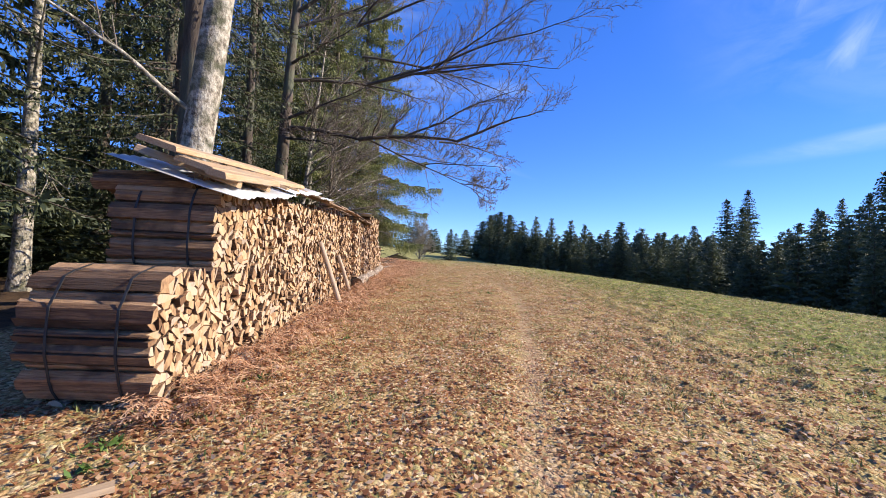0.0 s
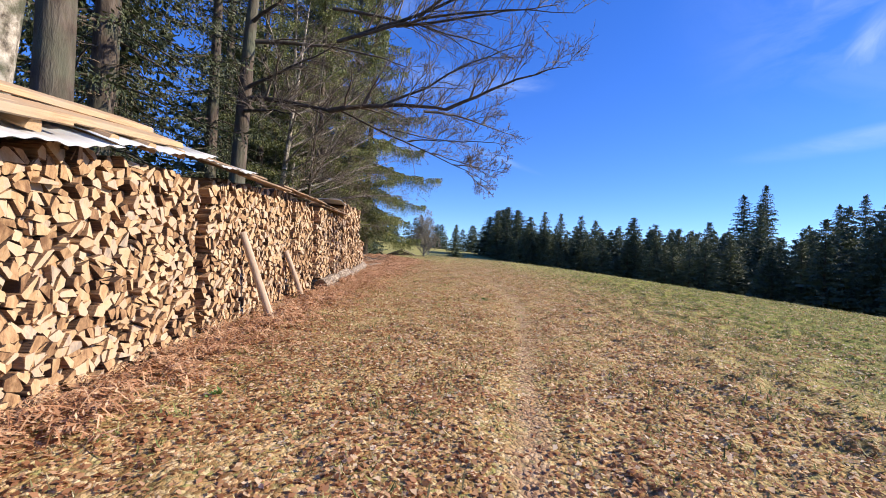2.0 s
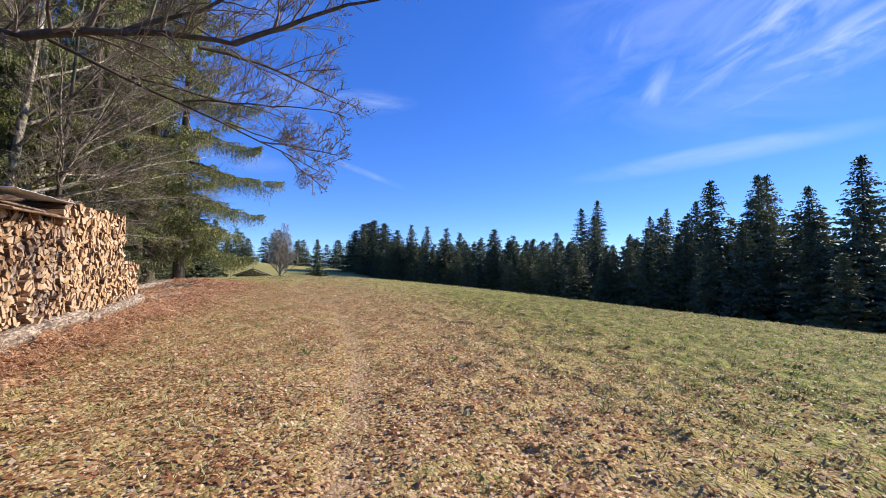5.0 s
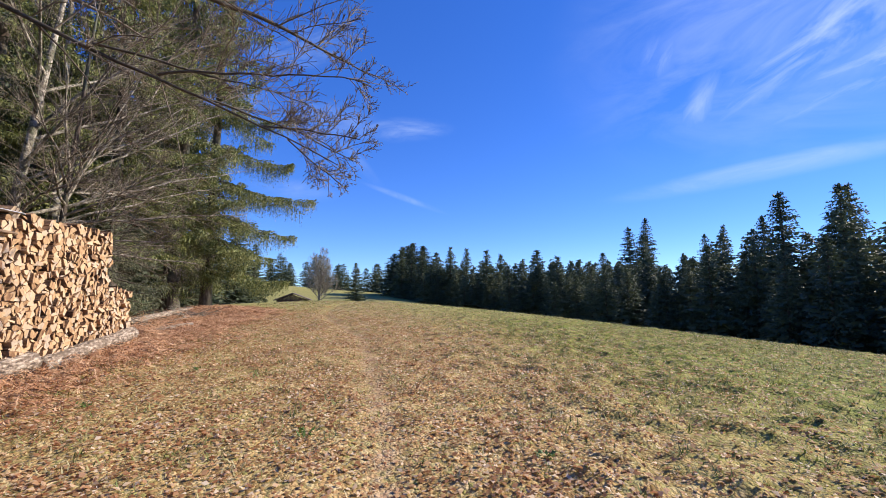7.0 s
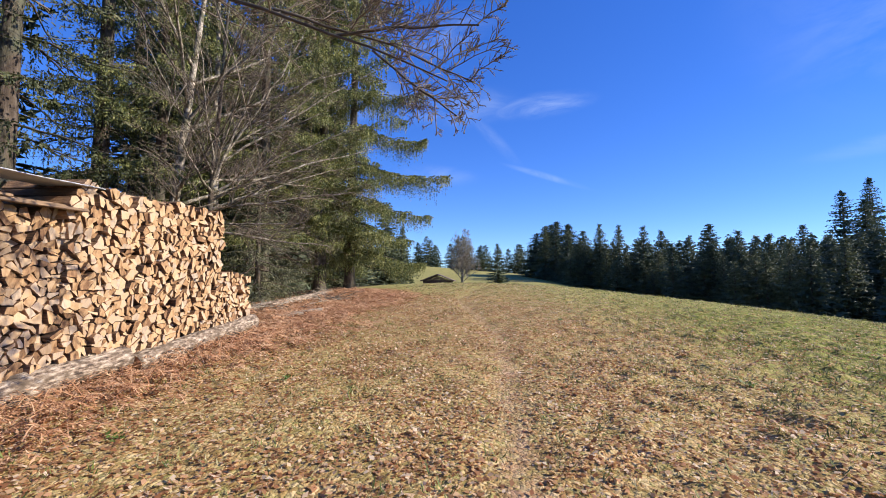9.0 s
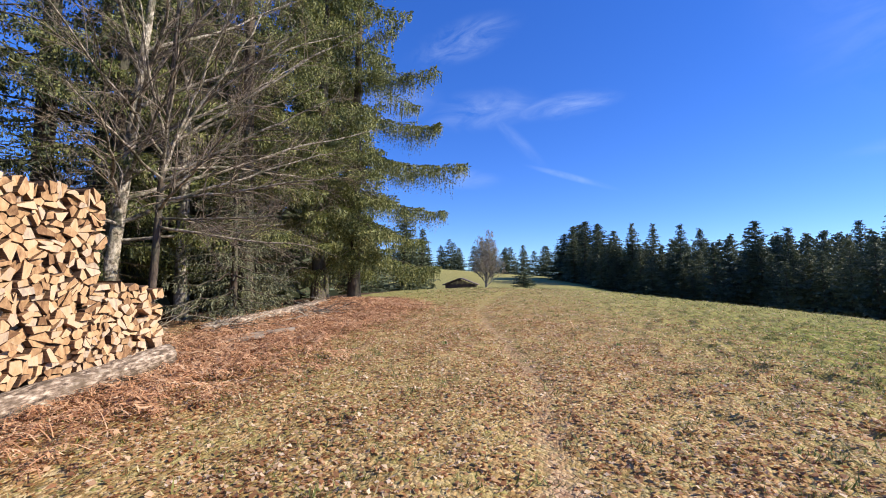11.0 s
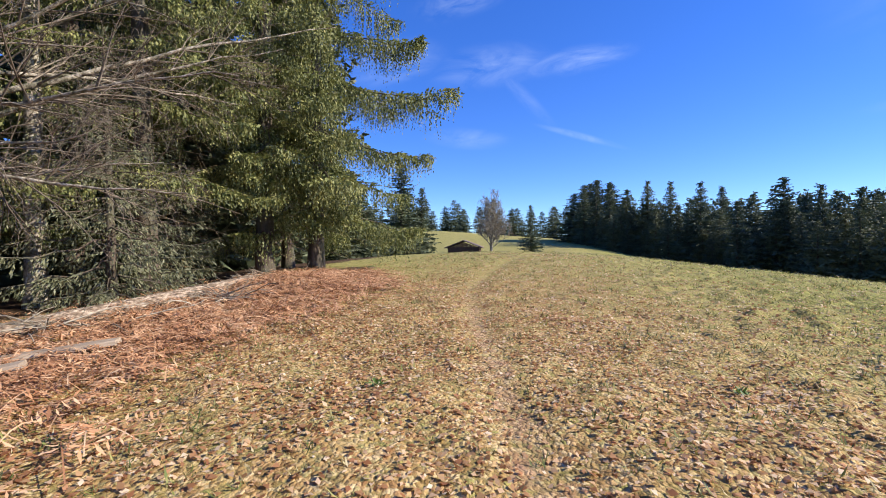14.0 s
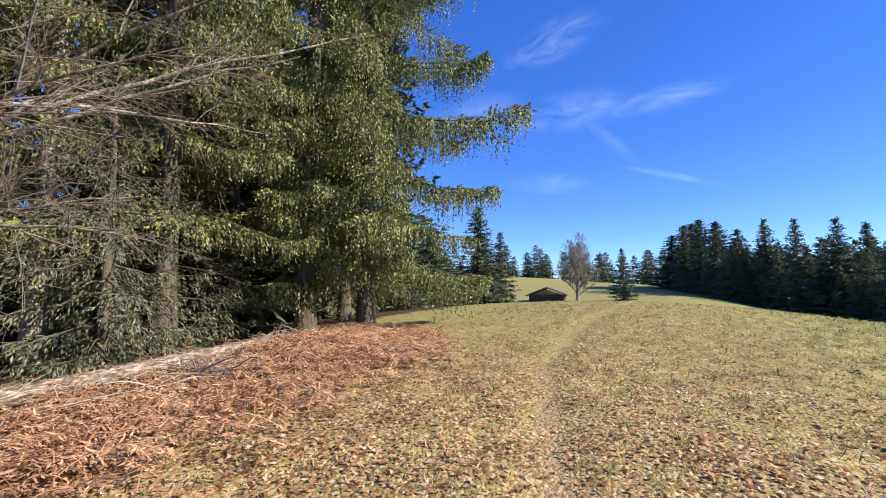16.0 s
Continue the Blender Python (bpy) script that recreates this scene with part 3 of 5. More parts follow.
def bundle(y0, y1, z0, z1, seed, recess=0.0, label="", straps=True, holes=(), size=0.118, square=5.0):
    """A strapped bundle of split logs whose cut ends face the path."""
    rng = random.Random(seed)
    w, h = (y1 - y0) * math.hypot(1, FACE_A), z1 - z0
    ym = (y0 + y1) / 2
    root = thing("log_bundle", label or "bundle of split beech logs stacked in the wood pile", "firewood", "log bundles of the wood pile",
                 at=(float(face_x(ym)) - recess, ym, z0), rz=PILE_TURN)
    points = []
    for poly in log_sections(w, h, rng, size, square):
        points += poly
        cx, cy = sum(p[0] for p in poly) / len(poly), sum(p[1] for p in poly) / len(poly)
        if any((cx - a) ** 2 + (cy - b) ** 2 < r * r for a, b, r in holes):
            continue
        front = rng.gauss(0, 0.012 if straps else 0.022) - (rng.uniform(0.03, 0.1) if not straps and rng.random() < 0.13 else 0)
        part("log", log_mesh(poly, front, front - LOG * rng.uniform(0.985, 1.01), rng, (rng.gauss(0, 0.008), rng.gauss(0, 0.006))), None, root)
    if straps:
        hull = outline(points)
        for u in (-0.24, -0.78):
            bm = bmesh.new()
            ring = []
            for (x, y), (nx, ny) in hull:
                ring.append([bm.verts.new((u + du, x + nx * o, y + ny * o)) for du, o in ((-0.011, 0.002), (0.011, 0.002), (0.011, 0.007), (-0.011, 0.007))])
            for p, q in zip(ring, ring[1:] + ring[:1]):
                for a in range(4):
                    b = (a + 1) % 4
                    bm.faces.new((p[a], p[b], q[b], q[a]))
            part("strap", bm, M_STRAP, root, "black plastic strap")
    return root


def base_z(y):
    """The logs that carry the pile lift it a hand's breadth above the ground."""
    return gz(float(face_x(y)) - 0.4, y) + 0.10


# near end: a low bundle, then the two-tier pile under its roof
bundle(3.46, 4.66, -0.12, 0.90, 11, label="low strapped bundle of split logs at the end of the pile", size=0.125, square=3.6)
bundle(4.40, 5.62, 0.93, 1.74, 12, recess=0.02, label="strapped bundle of split logs under the sheet roof", size=0.135, square=6)
bundle(4.44, 5.60, 1.76, 1.90, 13, recess=0.30, straps=False, label="top layer of dark split logs close under the sheet roof", size=0.12, square=9)
COLUMNS = [(4.72, 5.68, -0.12, 0.92, 0.0), (5.68, 6.66, -0.10, 0.98, 0.0), (6.66, 7.56, -0.06, 1.02, 0.02),
           (5.62, 6.60, 0.98, 1.86, 0.0), (6.60, 7.54, 1.03, 1.90, 0.03),
           (7.58, 8.24, 0.02, 1.0, 0.36), (7.58, 8.24, 1.0, 1.92, 0.38),
           (8.26, 9.34, 0.06, 1.10, 0.2), (9.34, 10.36, 0.10, 1.16, 0.22), (8.28, 9.32, 1.11, 2.08, 0.21), (9.32, 10.36, 1.17, 2.16, 0.2),
           (10.38, 11.66, 0.16, 1.22, 0.27), (11.66, 12.96, 0.2, 1.26, 0.2), (10.4, 11.64, 1.23, 2.26, 0.28), (11.66, 12.94, 1.27, 2.22, 0.22),
           (12.98, 14.36, 0.26, 1.34, 0.1), (14.36, 15.66, 0.34, 1.42, 0.0), (13.0, 14.34, 1.35, 2.20, 0.1), (14.38, 15.22, 1.43, 2.22, 0.04),
           (15.24, 16.66, 1.43, 2.58, 0.0), (15.68, 16.84, 0.44, 1.42, 0.0), (16.86, 17.94, 0.55, 1.56, 0.02), (16.68, 17.92, 1.57, 2.62, 0.02),
           (17.92, 18.74, 0.56, 1.56, 0.0)]
for n, (ya, yb, za, zb, rec) in enumerate(COLUMNS):
    hole = ()
    if n == 15:
        hole = ((-0.60, 0.22, 0.21),)
    if n == 0:
        hole = ((0.0, 0.07, 0.16),)
    if n == 21:
        hole = ((-0.1, 0.05, 0.14),)
    bundle(ya, yb, za, zb, 40 + n, recess=rec, straps=False, holes=hole, square=9.0, size=0.128 if n < 12 else 0.136,
           label="bundle of grey-brown split logs set back in the wood pile" if rec > 0.3 else "")


def log_round(name, a, b, r0, r1, mat, label, category, seed, sides=14, rough=0.06, group=""):
    """A round log or pole from a to b with an uneven skin and flat cut ends."""
    rng = random.Random(seed)
    a, b = Vector(a), Vector(b)
    d = b - a
    length = d.length
    rings = max(5, int(length / 0.25))
    bm = bmesh.new()
    prev = None
    for k in range(rings + 1):
        s = k / rings
        r = r0 + (r1 - r0) * s
        bow = 0.02 * math.sin(s * 3.1) * min(1, length / 2)
        ring = [bm.verts.new((r * math.cos(q) * (1 + rng.uniform(-rough, rough)) + bow, r * math.sin(q) * (1 + rng.uniform(-rough, rough)), s * length))
                for q in [2 * math.pi * j / sides for j in range(sides)]]
        if prev:
            for j in range(sides):
                bm.faces.new((prev[j], prev[(j + 1) % sides], ring[(j + 1) % sides], ring[j])).smooth = True
        else:
            bm.faces.new(ring[::-1]).material_index = 1
        prev = ring
    bm.faces.new(prev).material_index = 1
    me = bpy.data.meshes.new(name)
    bm.to_mesh(me)
    bm.free()
    me.materials.append(mat)
    me.materials.append(M_CUT)
    ob = new(name, me)
    ob.matrix_basis = Matrix.Translation(a) @ d.to_track_quat("Z", "Y").to_matrix().to_4x4()
    return tagged(ob, label, category, group)


def along_pile(y, out, z):
    """A place by its y on the pile's front, metres out towards the path, and height."""
    return (float(face_x(y)) + out * 0.994, y + out * 0.107, z)


# bearer logs under the pile
for n, (ya, yb, out, r) in enumerate([(4.75, 7.9, -0.22, 0.11), (8.3, 13.2, -0.42, 0.12), (13.1, 16.0, 0.0, 0.15), (16.1, 18.95, 0.02, 0.14)]):
    log_round("bearer_log", along_pile(ya, out, gz(*along_pile(ya, out, 0)[:2]) + r * 0.75), along_pile(yb, out, gz(*along_pile(yb, out, 0)[:2]) + r * 0.75 + (0.12 if n > 1 else 0)),
              r * 1.1, r, M_FLAKED, "weathered round log lying under the wood pile", "log", 70 + n, rough=0.09, group="bearer logs of the pile")
    log_round("bearer_log", along_pile(ya, -0.8, gz(*along_pile(ya, -0.8, 0)[:2]) + r * 0.75), along_pile(yb, -0.8, gz(*along_pile(yb, -0.8, 0)[:2]) + r * 0.75 + (0.12 if n > 1 else 0)),
              r, r, M_FLAKED, "weathered round log lying under the wood pile", "log", 80 + n, rough=0.09, group="bearer logs of the pile")
log_round("bearer_log", along_pile(3.5, -0.25, -0.19), along_pile(4.7, -0.25, -0.17), 0.07, 0.07, M_FLAKED, "weathered round log lying under the low bundle", "log", 90, rough=0.09, group="bearer logs of the pile")
log_round("bearer_log", along_pile(3.5, -0.8, -0.19), along_pile(4.7, -0.8, -0.17), 0.07, 0.07, M_FLAKED, "weathered round log lying under the low bundle", "log", 91, rough=0.09, group="bearer logs of the pile")
# two poles lean on the front
log_round("leaning_pole", (-3.41, 9.36, gz(-3.41, 9.36)), (-3.86, 9.15, 1.44), 0.062, 0.055, M_PROP, "peeled round pole propped against the wood pile", "pole", 95, rough=0.03, group="leaning poles")
log_round("leaning_pole", (-3.86, 11.55, gz(-3.86, 11.55)), (-4.11, 11.15, 1.18), 0.055, 0.05, M_PROP, "peeled round pole propped against the wood pile", "pole", 96, rough=0.03, group="leaning poles")
# the end of a hollow log in a gap low in the front
log_round("log_stub", along_pile(13.32, -0.02, 0.36), along_pile(13.32, -0.9, 0.40), 0.09, 0.09, M_BARK, "dark short round log in a gap of the pile", "log", 97)


# ---- the roof of the pile ----
def corrugated(name, y0, y1, front, back, zf0, zf1, zb, seed, label):
    """A corrugated sheet laid over the pile, its waves running from back to front."""
    rng = random.Random(seed)
    n = int((y1 - y0) / 0.019)
    rows = 6
    V, F = [], []
    for k in range(n + 1):
        y = y0 + (y1 - y0) * k / n
        for r in range(rows):
            s = r / (rows - 1)
            out = front + (back - front) * s
            x, yy, _ = along_pile(y, out, 0)
            zf = zf0 + (zf1 - zf0) * k / n
            sag = 0.02 * math.sin(k * 0.05 + seed) + (0.012 * math.sin(k * 0.21 + 2 * seed) if r == 0 else 0)
            V.append((x, yy, zf + (zb - zf0) * s + 0.007 * math.cos(2 * math.pi * (y - y0) / 0.152) + sag))
    for k in range(n):
        for r in range(rows - 1):
            F.append((k * rows + r, k * rows + r + 1, (k + 1) * rows + r + 1, (k + 1) * rows + r))
    me = smooth_shade(fast_mesh(name, V, F, M_IRON))
    ob = new(name, me)
    md = ob.modifiers.new("thickness", "SOLIDIFY")
    md.thickness = 0.004
    return tagged(ob, label, "roof sheet", "roof sheets of the pile")


corrugated("roof_sheet", 4.22, 6.05, 0.25, -1.12, 1.66, 1.99, 2.06, 1, "dented grey corrugated metal sheet roofing the wood pile")
corrugated("roof_sheet", 5.98, 7.55, 0.22, -1.12, 1.995, 2.25, 2.395, 2, "grey corrugated metal sheet roofing the wood pile")
corrugated("roof_sheet", 7.5, 8.9, 0.12, -1.1, 2.21, 2.30, 2.53, 3, "grey corrugated metal sheet over the middle of the pile")


def slab(name, a, b, width, thick, mat, label, category, seed, group="", roll=0.0, waney=0.05):
    """A sawn slab or plank from a to b: waney edges, worn corners."""
    rng = random.Random(seed)
    a, b = Vector(a), Vector(b)
    d = b - a
    n = max(4, int(d.length / 0.2))
    bm = bmesh.new()
    prev = None
    for k in range(n + 1):
        s = k / n
        w0, w1 = -width / 2 + rng.uniform(-waney, waney) * width, width / 2 + rng.uniform(-waney, waney) * width
        c = min(0.012, thick * 0.25)
        z = rng.uniform(-0.003, 0.003)
        pts = [(w0 + c, 0), (w1 - c, 0), (w1, c), (w1 - 0.25 * thick, thick - c), (w1 - 0.25 * thick - c, thick), (w0 + 0.25 * thick + c, thick), (w0 + 0.25 * thick, thick - c), (w0, c)]
        ring = [bm.verts.new((x, s * d.length, zz + z)) for x, zz in pts]
        if prev:
            for j in range(8):
                bm.faces.new((prev[j], prev[(j + 1) % 8], ring[(j + 1) % 8], ring[j]))
        else:
            bm.faces.new(ring)
        prev = ring
    bm.faces.new(prev[::-1])
    bmesh.ops.recalc_face_normals(bm, faces=bm.faces)
    me = bpy.data.meshes.new(name)
    bm.to_mesh(me)
    bm.free()
    me.materials.append(mat)
    ob = new(name, me)
    y = d.normalized()
    x = y.cross(Vector((0, 0, 1))).normalized()
    z = x.cross(y)
    m = Matrix((x, y, z)).transposed().to_4x4()
    ob.matrix_basis = Matrix.Translation(a) @ m @ pose(0, 0, 0, 0, roll, 0)
    return tagged(ob, label, category, group)


M_COVER = material("weathered_brown_board", [(0.2, (0.09, 0.05, 0.028)), (0.5, (0.24, 0.15, 0.085)), (0.8, (0.38, 0.26, 0.16))],
                   scale=7, rough=0.85, bump=0.6, stretch=(8, 0.6, 8), blotch=(0.16, 0.11, 0.07), blotch_scale=1.8, distance=0.01)
ROOF = "boards weighing down the roof"
# squared cross beams on the sheets
for n, (y, z) in enumerate([(4.62, 1.86), (5.45, 1.95), (6.15, 2.04), (6.62, 2.09), (7.1, 2.14)]):
    slab("roof_batten", along_pile(y, 0.06, z - 0.01), along_pile(y, -1.05, z + 0.33), 0.13, 0.09, M_PLANK, "short squared timber laid across the roof sheets", "timber", 110 + n, ROOF)
# long slabs on the beams
slab("roof_slab", along_pile(4.35, -0.28, 2.01), along_pile(7.25, -0.22, 2.33), 0.40, 0.06, M_PLANK, "long pale sawn slab on the pile's roof", "plank", 121, ROOF, roll=17, waney=0.07)
slab("roof_slab", along_pile(4.25, -0.62, 2.19), along_pile(7.3, -0.60, 2.50), 0.42, 0.06, M_PLANK, "long pale sawn slab on the pile's roof", "plank", 122, ROOF, roll=17, waney=0.08)
slab("roof_slab", along_pile(4.25, 0.0, 1.90), along_pile(5.7, 0.02, 2.07), 0.22, 0.07, M_PLANK, "short thick sawn slab on the pile's roof", "plank", 123, ROOF, roll=15)
for n, (ya, yb, out, z0, z1, w) in enumerate([(7.4, 9.6, -0.1, 2.26, 2.34, 0.16), (7.6, 10.2, -0.45, 2.34, 2.44, 0.22), (8.8, 10.6, -0.05, 2.26, 2.30, 0.2),
                                              (10.3, 12.9, -0.12, 2.36, 2.40, 0.24), (10.5, 13.0, -0.5, 2.40, 2.46, 0.26), (12.2, 14.6, -0.06, 2.38, 2.36, 0.18),
                                              (12.9, 15.4, -0.15, 2.32, 2.36, 0.28), (13.1, 15.5, -0.55, 2.36, 2.44, 0.3), (13.6, 15.3, 0.05, 2.28, 2.32, 0.16),
                                              (15.1, 17.3, -0.45, 2.64, 2.68, 0.3), (16.0, 17.8, -0.2, 2.64, 2.66, 0.22)]):
    slab("cover_board", along_pile(ya, out, z0), along_pile(yb, out, z1), w, 0.035, M_COVER, "weathered grey-brown board covering the top of the pile", "plank", 130 + n, "boards covering the pile", roll=5)
slab("cover_board", along_pile(13.2, 0.08, 2.52), along_pile(15.9, -0.3, 2.66), 0.5, 0.012, M_IRON, "pale flat sheet lying on top of the pile", "roof sheet", 150)


# ---- trees ----
def bent(a, b, sag, rng, n=7, wob=0.06):
    """A wandering line from a to b that sags or rises in between."""
    a, b = np.array(a, float), np.array(b, float)
    s = np.linspace(0, 1, n)[:, None]
    length = np.linalg.norm(b - a)
    p = a + (b - a) * s + np.array([0, 0, 1.0]) * (sag * length * 4 * s * (1 - s))
    w = np.cumsum(rng.normal(0, wob * length / n, (n, 3)), 0)
    return p + (w - s * w[-1]) * np.minimum(1, 3 * s)


def twigs(paths, rng, level, keep, spread=0.9, ratio=0.42, count=9, droop=0.0, lift=0.2, min_r=0.003):
    """Side shoots along every path; returns the new paths."""
    out = []
    for pts, rad in paths:
        seg = np.linalg.norm(np.diff(pts, axis=0), axis=1).sum()
        n = max(2, int(count * rng.uniform(0.7, 1.25)))
        for s in np.sort(rng.uniform(keep, 1.0, n)):
            f = s * (len(pts) - 1)
            i = min(int(f), len(pts) - 2)
            p = pts[i] + (pts[i + 1] - pts[i]) * (f - i)
            d = unit(pts[i + 1] - pts[i])
            side = rng.normal(0, 1, 3)
            side = unit(side - d * (side @ d))
            dr = unit(d * rng.uniform(0.5, 1.0) + side * spread * rng.uniform(0.5, 1.1) + np.array([0, 0, lift]))
            length = min(seg * ratio, 1.9 / (1 + 0.8 * level)) * rng.uniform(0.45, 1.2) * (1.15 - 0.6 * s)
            r0 = max(min_r, rad[i] * 0.45)
            out.append((bent(p, p + dr * length + np.array([0, 0, -droop * length]), 0.05 - 0.1 * droop, rng, n=5, wob=0.10), np.linspace(r0, max(min_r * 0.7, r0 * 0.3), 5)))
    return out


def trunk_arrays(height, radius, lean, rng, flare=1.35, n=14, sides=16, crook=0.04):
    z = np.linspace(0, 1, n) ** 1.2
    pts = np.stack([lean[0] * z + np.cumsum(rng.normal(0, crook * 0.5, n)) * z, lean[1] * z + np.cumsum(rng.normal(0, crook * 0.5, n)) * z, z * height - 0.25], -1)
    rad = radius * (1 - z) ** 0.75 + 0.012
    rad[0] *= flare
    rad[1] *= 1 + (flare - 1) * 0.25
    return pts, rad


def bare_tree(label, at, height, radius, lean, limbs, seed, trunk_mat, twig_mat, levels=(9, 7, 5), droop=0.0, ratio=0.40, limb_mat=None, limb_r=0.06, keep=0.25, min_r=0.0035):
    """A leafless tree. limbs: (height on the trunk, end point in the world) pairs, thinned out into twigs."""
    rng = np.random.default_rng(seed)
    x, y = at
    z = gz(x, y)
    root = thing("bare_tree", label, "tree", "", at=(x, y, z))
    pts, rad = trunk_arrays(height, radius, lean, rng)
    part("trunk", smooth_shade(fast_mesh("trunk", *tube_arrays([(pts, rad)], 16), trunk_mat)), None, root)
    main = []
    for h, end, *stout in limbs:
        thick = stout[0] if stout else 0.6 if isinstance(h, tuple) else 1.0
        girth = limb_r * thick
        if isinstance(h, tuple):
            p, h = np.array(h) - np.array([x, y, z]), 0.62 * height
        else:
            k = np.interp(h, pts[:, 2], np.arange(len(pts)))
            i = min(int(k), len(pts) - 2)
            p = pts[i] + (pts[i + 1] - pts[i]) * (k - i)
        e = np.array(end) - np.array([x, y, z])
        length = np.linalg.norm(e - p)
        r = min(0.6 * np.interp(h, pts[:, 2], rad), girth * (0.45 + 0.09 * length))
        main.append((bent(p, e, rng.uniform(-0.02, 0.05), rng, n=13, wob=0.085), np.linspace(r, max(0.007, 0.45 * r) if thick > 1.1 else 0.007, 13)))
    for one in main:
        part("limb", smooth_shade(fast_mesh("limb", *tube_arrays([one], 7), limb_mat or trunk_mat)), None, root)
    allp, cur = [], main
    for lv, c in enumerate(levels):
        cur = twigs(cur, rng, lv, keep if lv == 0 else 0.15, count=c, droop=droop, ratio=ratio, min_r=min_r * (1 - 0.2 * lv))
        allp.append(cur)
    for lv, paths in enumerate(allp):
        part("twigwork", fast_mesh("twigwork", *tube_arrays(paths, 4 if lv == 0 else 3), twig_mat), None, root)["kind"] = "stuff"
    return root


def spruce_meshes(height, reach, clear, seed, spacing=0.42, per=5, twig_step=0.16, spray=0.14, sprays=6, needle=None, hang=0.45, dead=True, taper=0.8, fat=0.24, side=0.13, wood=True, fan=1, wild=0.28, stub=0.26, splay=0.5, jig=0.07):
    """Trunk, limbs, needle sprays and dry lower twigs of a drooping spruce."""
    rng = np.random.default_rng(seed)
    pts, rad = trunk_arrays(height, height * 0.0115 + 0.03, (rng.normal(0, 0.15), rng.normal(0, 0.15)), rng, flare=1.3, n=12, crook=0.015)
    trunk = smooth_shade(fast_mesh("trunk", *tube_arrays([(pts, rad)], 12), M_BARK))
    limbs, P, D, Ls = [], [], [], []
    h = clear
    while h < height * 0.985:
        f = (h - clear) / (height - clear)
        n = per if rng.random() < 0.7 else per - 1
        a0 = rng.uniform(0, 6.28)
        for k in range(n):
            a = a0 + 6.28 * k / n + rng.normal(0, 0.28)
            L = reach * (1 - f) ** taper * rng.uniform(0.62, 1.12) * (0.72 + 0.28 * min(1, f * 6)) + 0.12
            hh = h + rng.normal(0, jig)
            cx, cy = np.interp(hh, pts[:, 2], pts[:, 0]), np.interp(hh, pts[:, 2], pts[:, 1])
            out = np.array([math.cos(a), math.sin(a), 0])
            s = np.linspace(0, 1, 8)
            fall = (-0.30 * s - 0.22 * s ** 2 + 0.36 * s ** 3) * (1 - 0.75 * f) + 0.22 * f * s
            b = np.array([cx, cy, hh]) + out * (L * s)[:, None] + np.array([0, 0, 1.0]) * (L * fall)[:, None]
            b[1:] += rng.normal(0, 0.02 * L, (7, 3))
            limbs.append((b, np.linspace(0.012 + 0.008 * L, 0.004, 8)))
            m = max(3, int(L / (twig_step * (1 + 2.5 * max(0.0, f - 0.42)))))
            ts = np.repeat(np.linspace(0.07, 1.0, m), 2) + rng.normal(0, 0.02, 2 * m)
            sgn = np.tile([1.0, -1.0], m)
            ts = np.clip(ts, 0.05, 0.999)
            q = ts * 7
            i = np.minimum(q.astype(int), 6)
            base = b[i] + (b[i + 1] - b[i]) * (q - i)[:, None]
            fwd = unit(b[i + 1] - b[i])
            lat = unit(np.cross(fwd, [0, 0, 1.0])) * sgn[:, None]
            tl = (side * L * (1 - 0.65 * ts) + stub) * rng.uniform(0.55, 1.25, 2 * m) * (1 if L > 0.8 else 0.6)
            ns = np.maximum(2, np.round(tl / (spray * 0.62)).astype(int))
            ns = np.minimum(ns, sprays)
            for j in range(ns.max()):
                ok = ns > j
                u = (j + 0.3) / ns[ok]
                hangf = hang * u ** 1.4
                pos = base[ok] + (lat[ok] * 0.75 + fwd[ok] * 0.55) * (tl[ok] * u * (1 - 0.45 * hang * u))[:, None] - np.array([0, 0, 1.0]) * (tl[ok] * hangf * u * 1.5)[:, None]
                dr = unit(lat[ok] * (0.75 * (1 - hang * u))[:, None] + fwd[ok] * 0.5 - np.array([0, 0, 1.0]) * (0.25 + 1.5 * hang * u)[:, None] + rng.normal(0, wild, (ok.sum(), 3)))
                P.append(pos)
                D.append(dr)
                Ls.append(spray * rng.uniform(0.75, 1.4, ok.sum()) * (1 - 0.55 * f))
        h += spacing * rng.uniform(0.75, 1.25) * (1 - 0.35 * f)
    if not wood:
        for b, _ in limbs:
            P.append(b[[0, 4]])
            D.append(unit(np.array([b[4] - b[0], b[7] - b[4]])))
            Ls.append(np.array([np.linalg.norm(b[4] - b[0]), np.linalg.norm(b[7] - b[4])]) * 1.1)
    lead = np.array([np.interp(height, pts[:, 2], pts[:, 0]), np.interp(height, pts[:, 2], pts[:, 1]), height - 0.06 * height])
    P.append(lead + rng.normal(0, 0.02, (8, 3)) + np.array([0, 0, 1.0]) * np.linspace(0, 0.04 * height, 8)[:, None])
    D.append(unit(np.array([0, 0, 1.0]) + rng.normal(0, 0.28, (8, 3))))
    Ls.append(np.full(8, 0.045 * height) * np.linspace(1, 0.6, 8))
    P, D, Ls = np.concatenate(P), np.concatenate(D), np.concatenate(Ls)
    if fan > 1:
        P, D, Ls = np.repeat(P, fan, 0), np.repeat(D, fan, 0), np.repeat(Ls, fan)
        P = P + D * (Ls * rng.uniform(0, 0.55, len(Ls)))[:, None]
        D = unit(D + splay * unit(rng.normal(0, 1, D.shape)))
        Ls = Ls * rng.uniform(0.6, 1.1, len(Ls))
    S = unit(np.cross(D, unit(rng.normal(0, 1, D.shape))))
    V, F = blade_arrays(P, D, S, Ls, Ls * fat, 0.3)
    crown = fast_mesh("crown", V, F, needle or M_NEEDLE)
    limb_me = fast_mesh("limbs", *tube_arrays([(q[::2], r[::2]) for q, r in limbs] if fan < 2 else limbs, 3), M_BARK) if wood else None
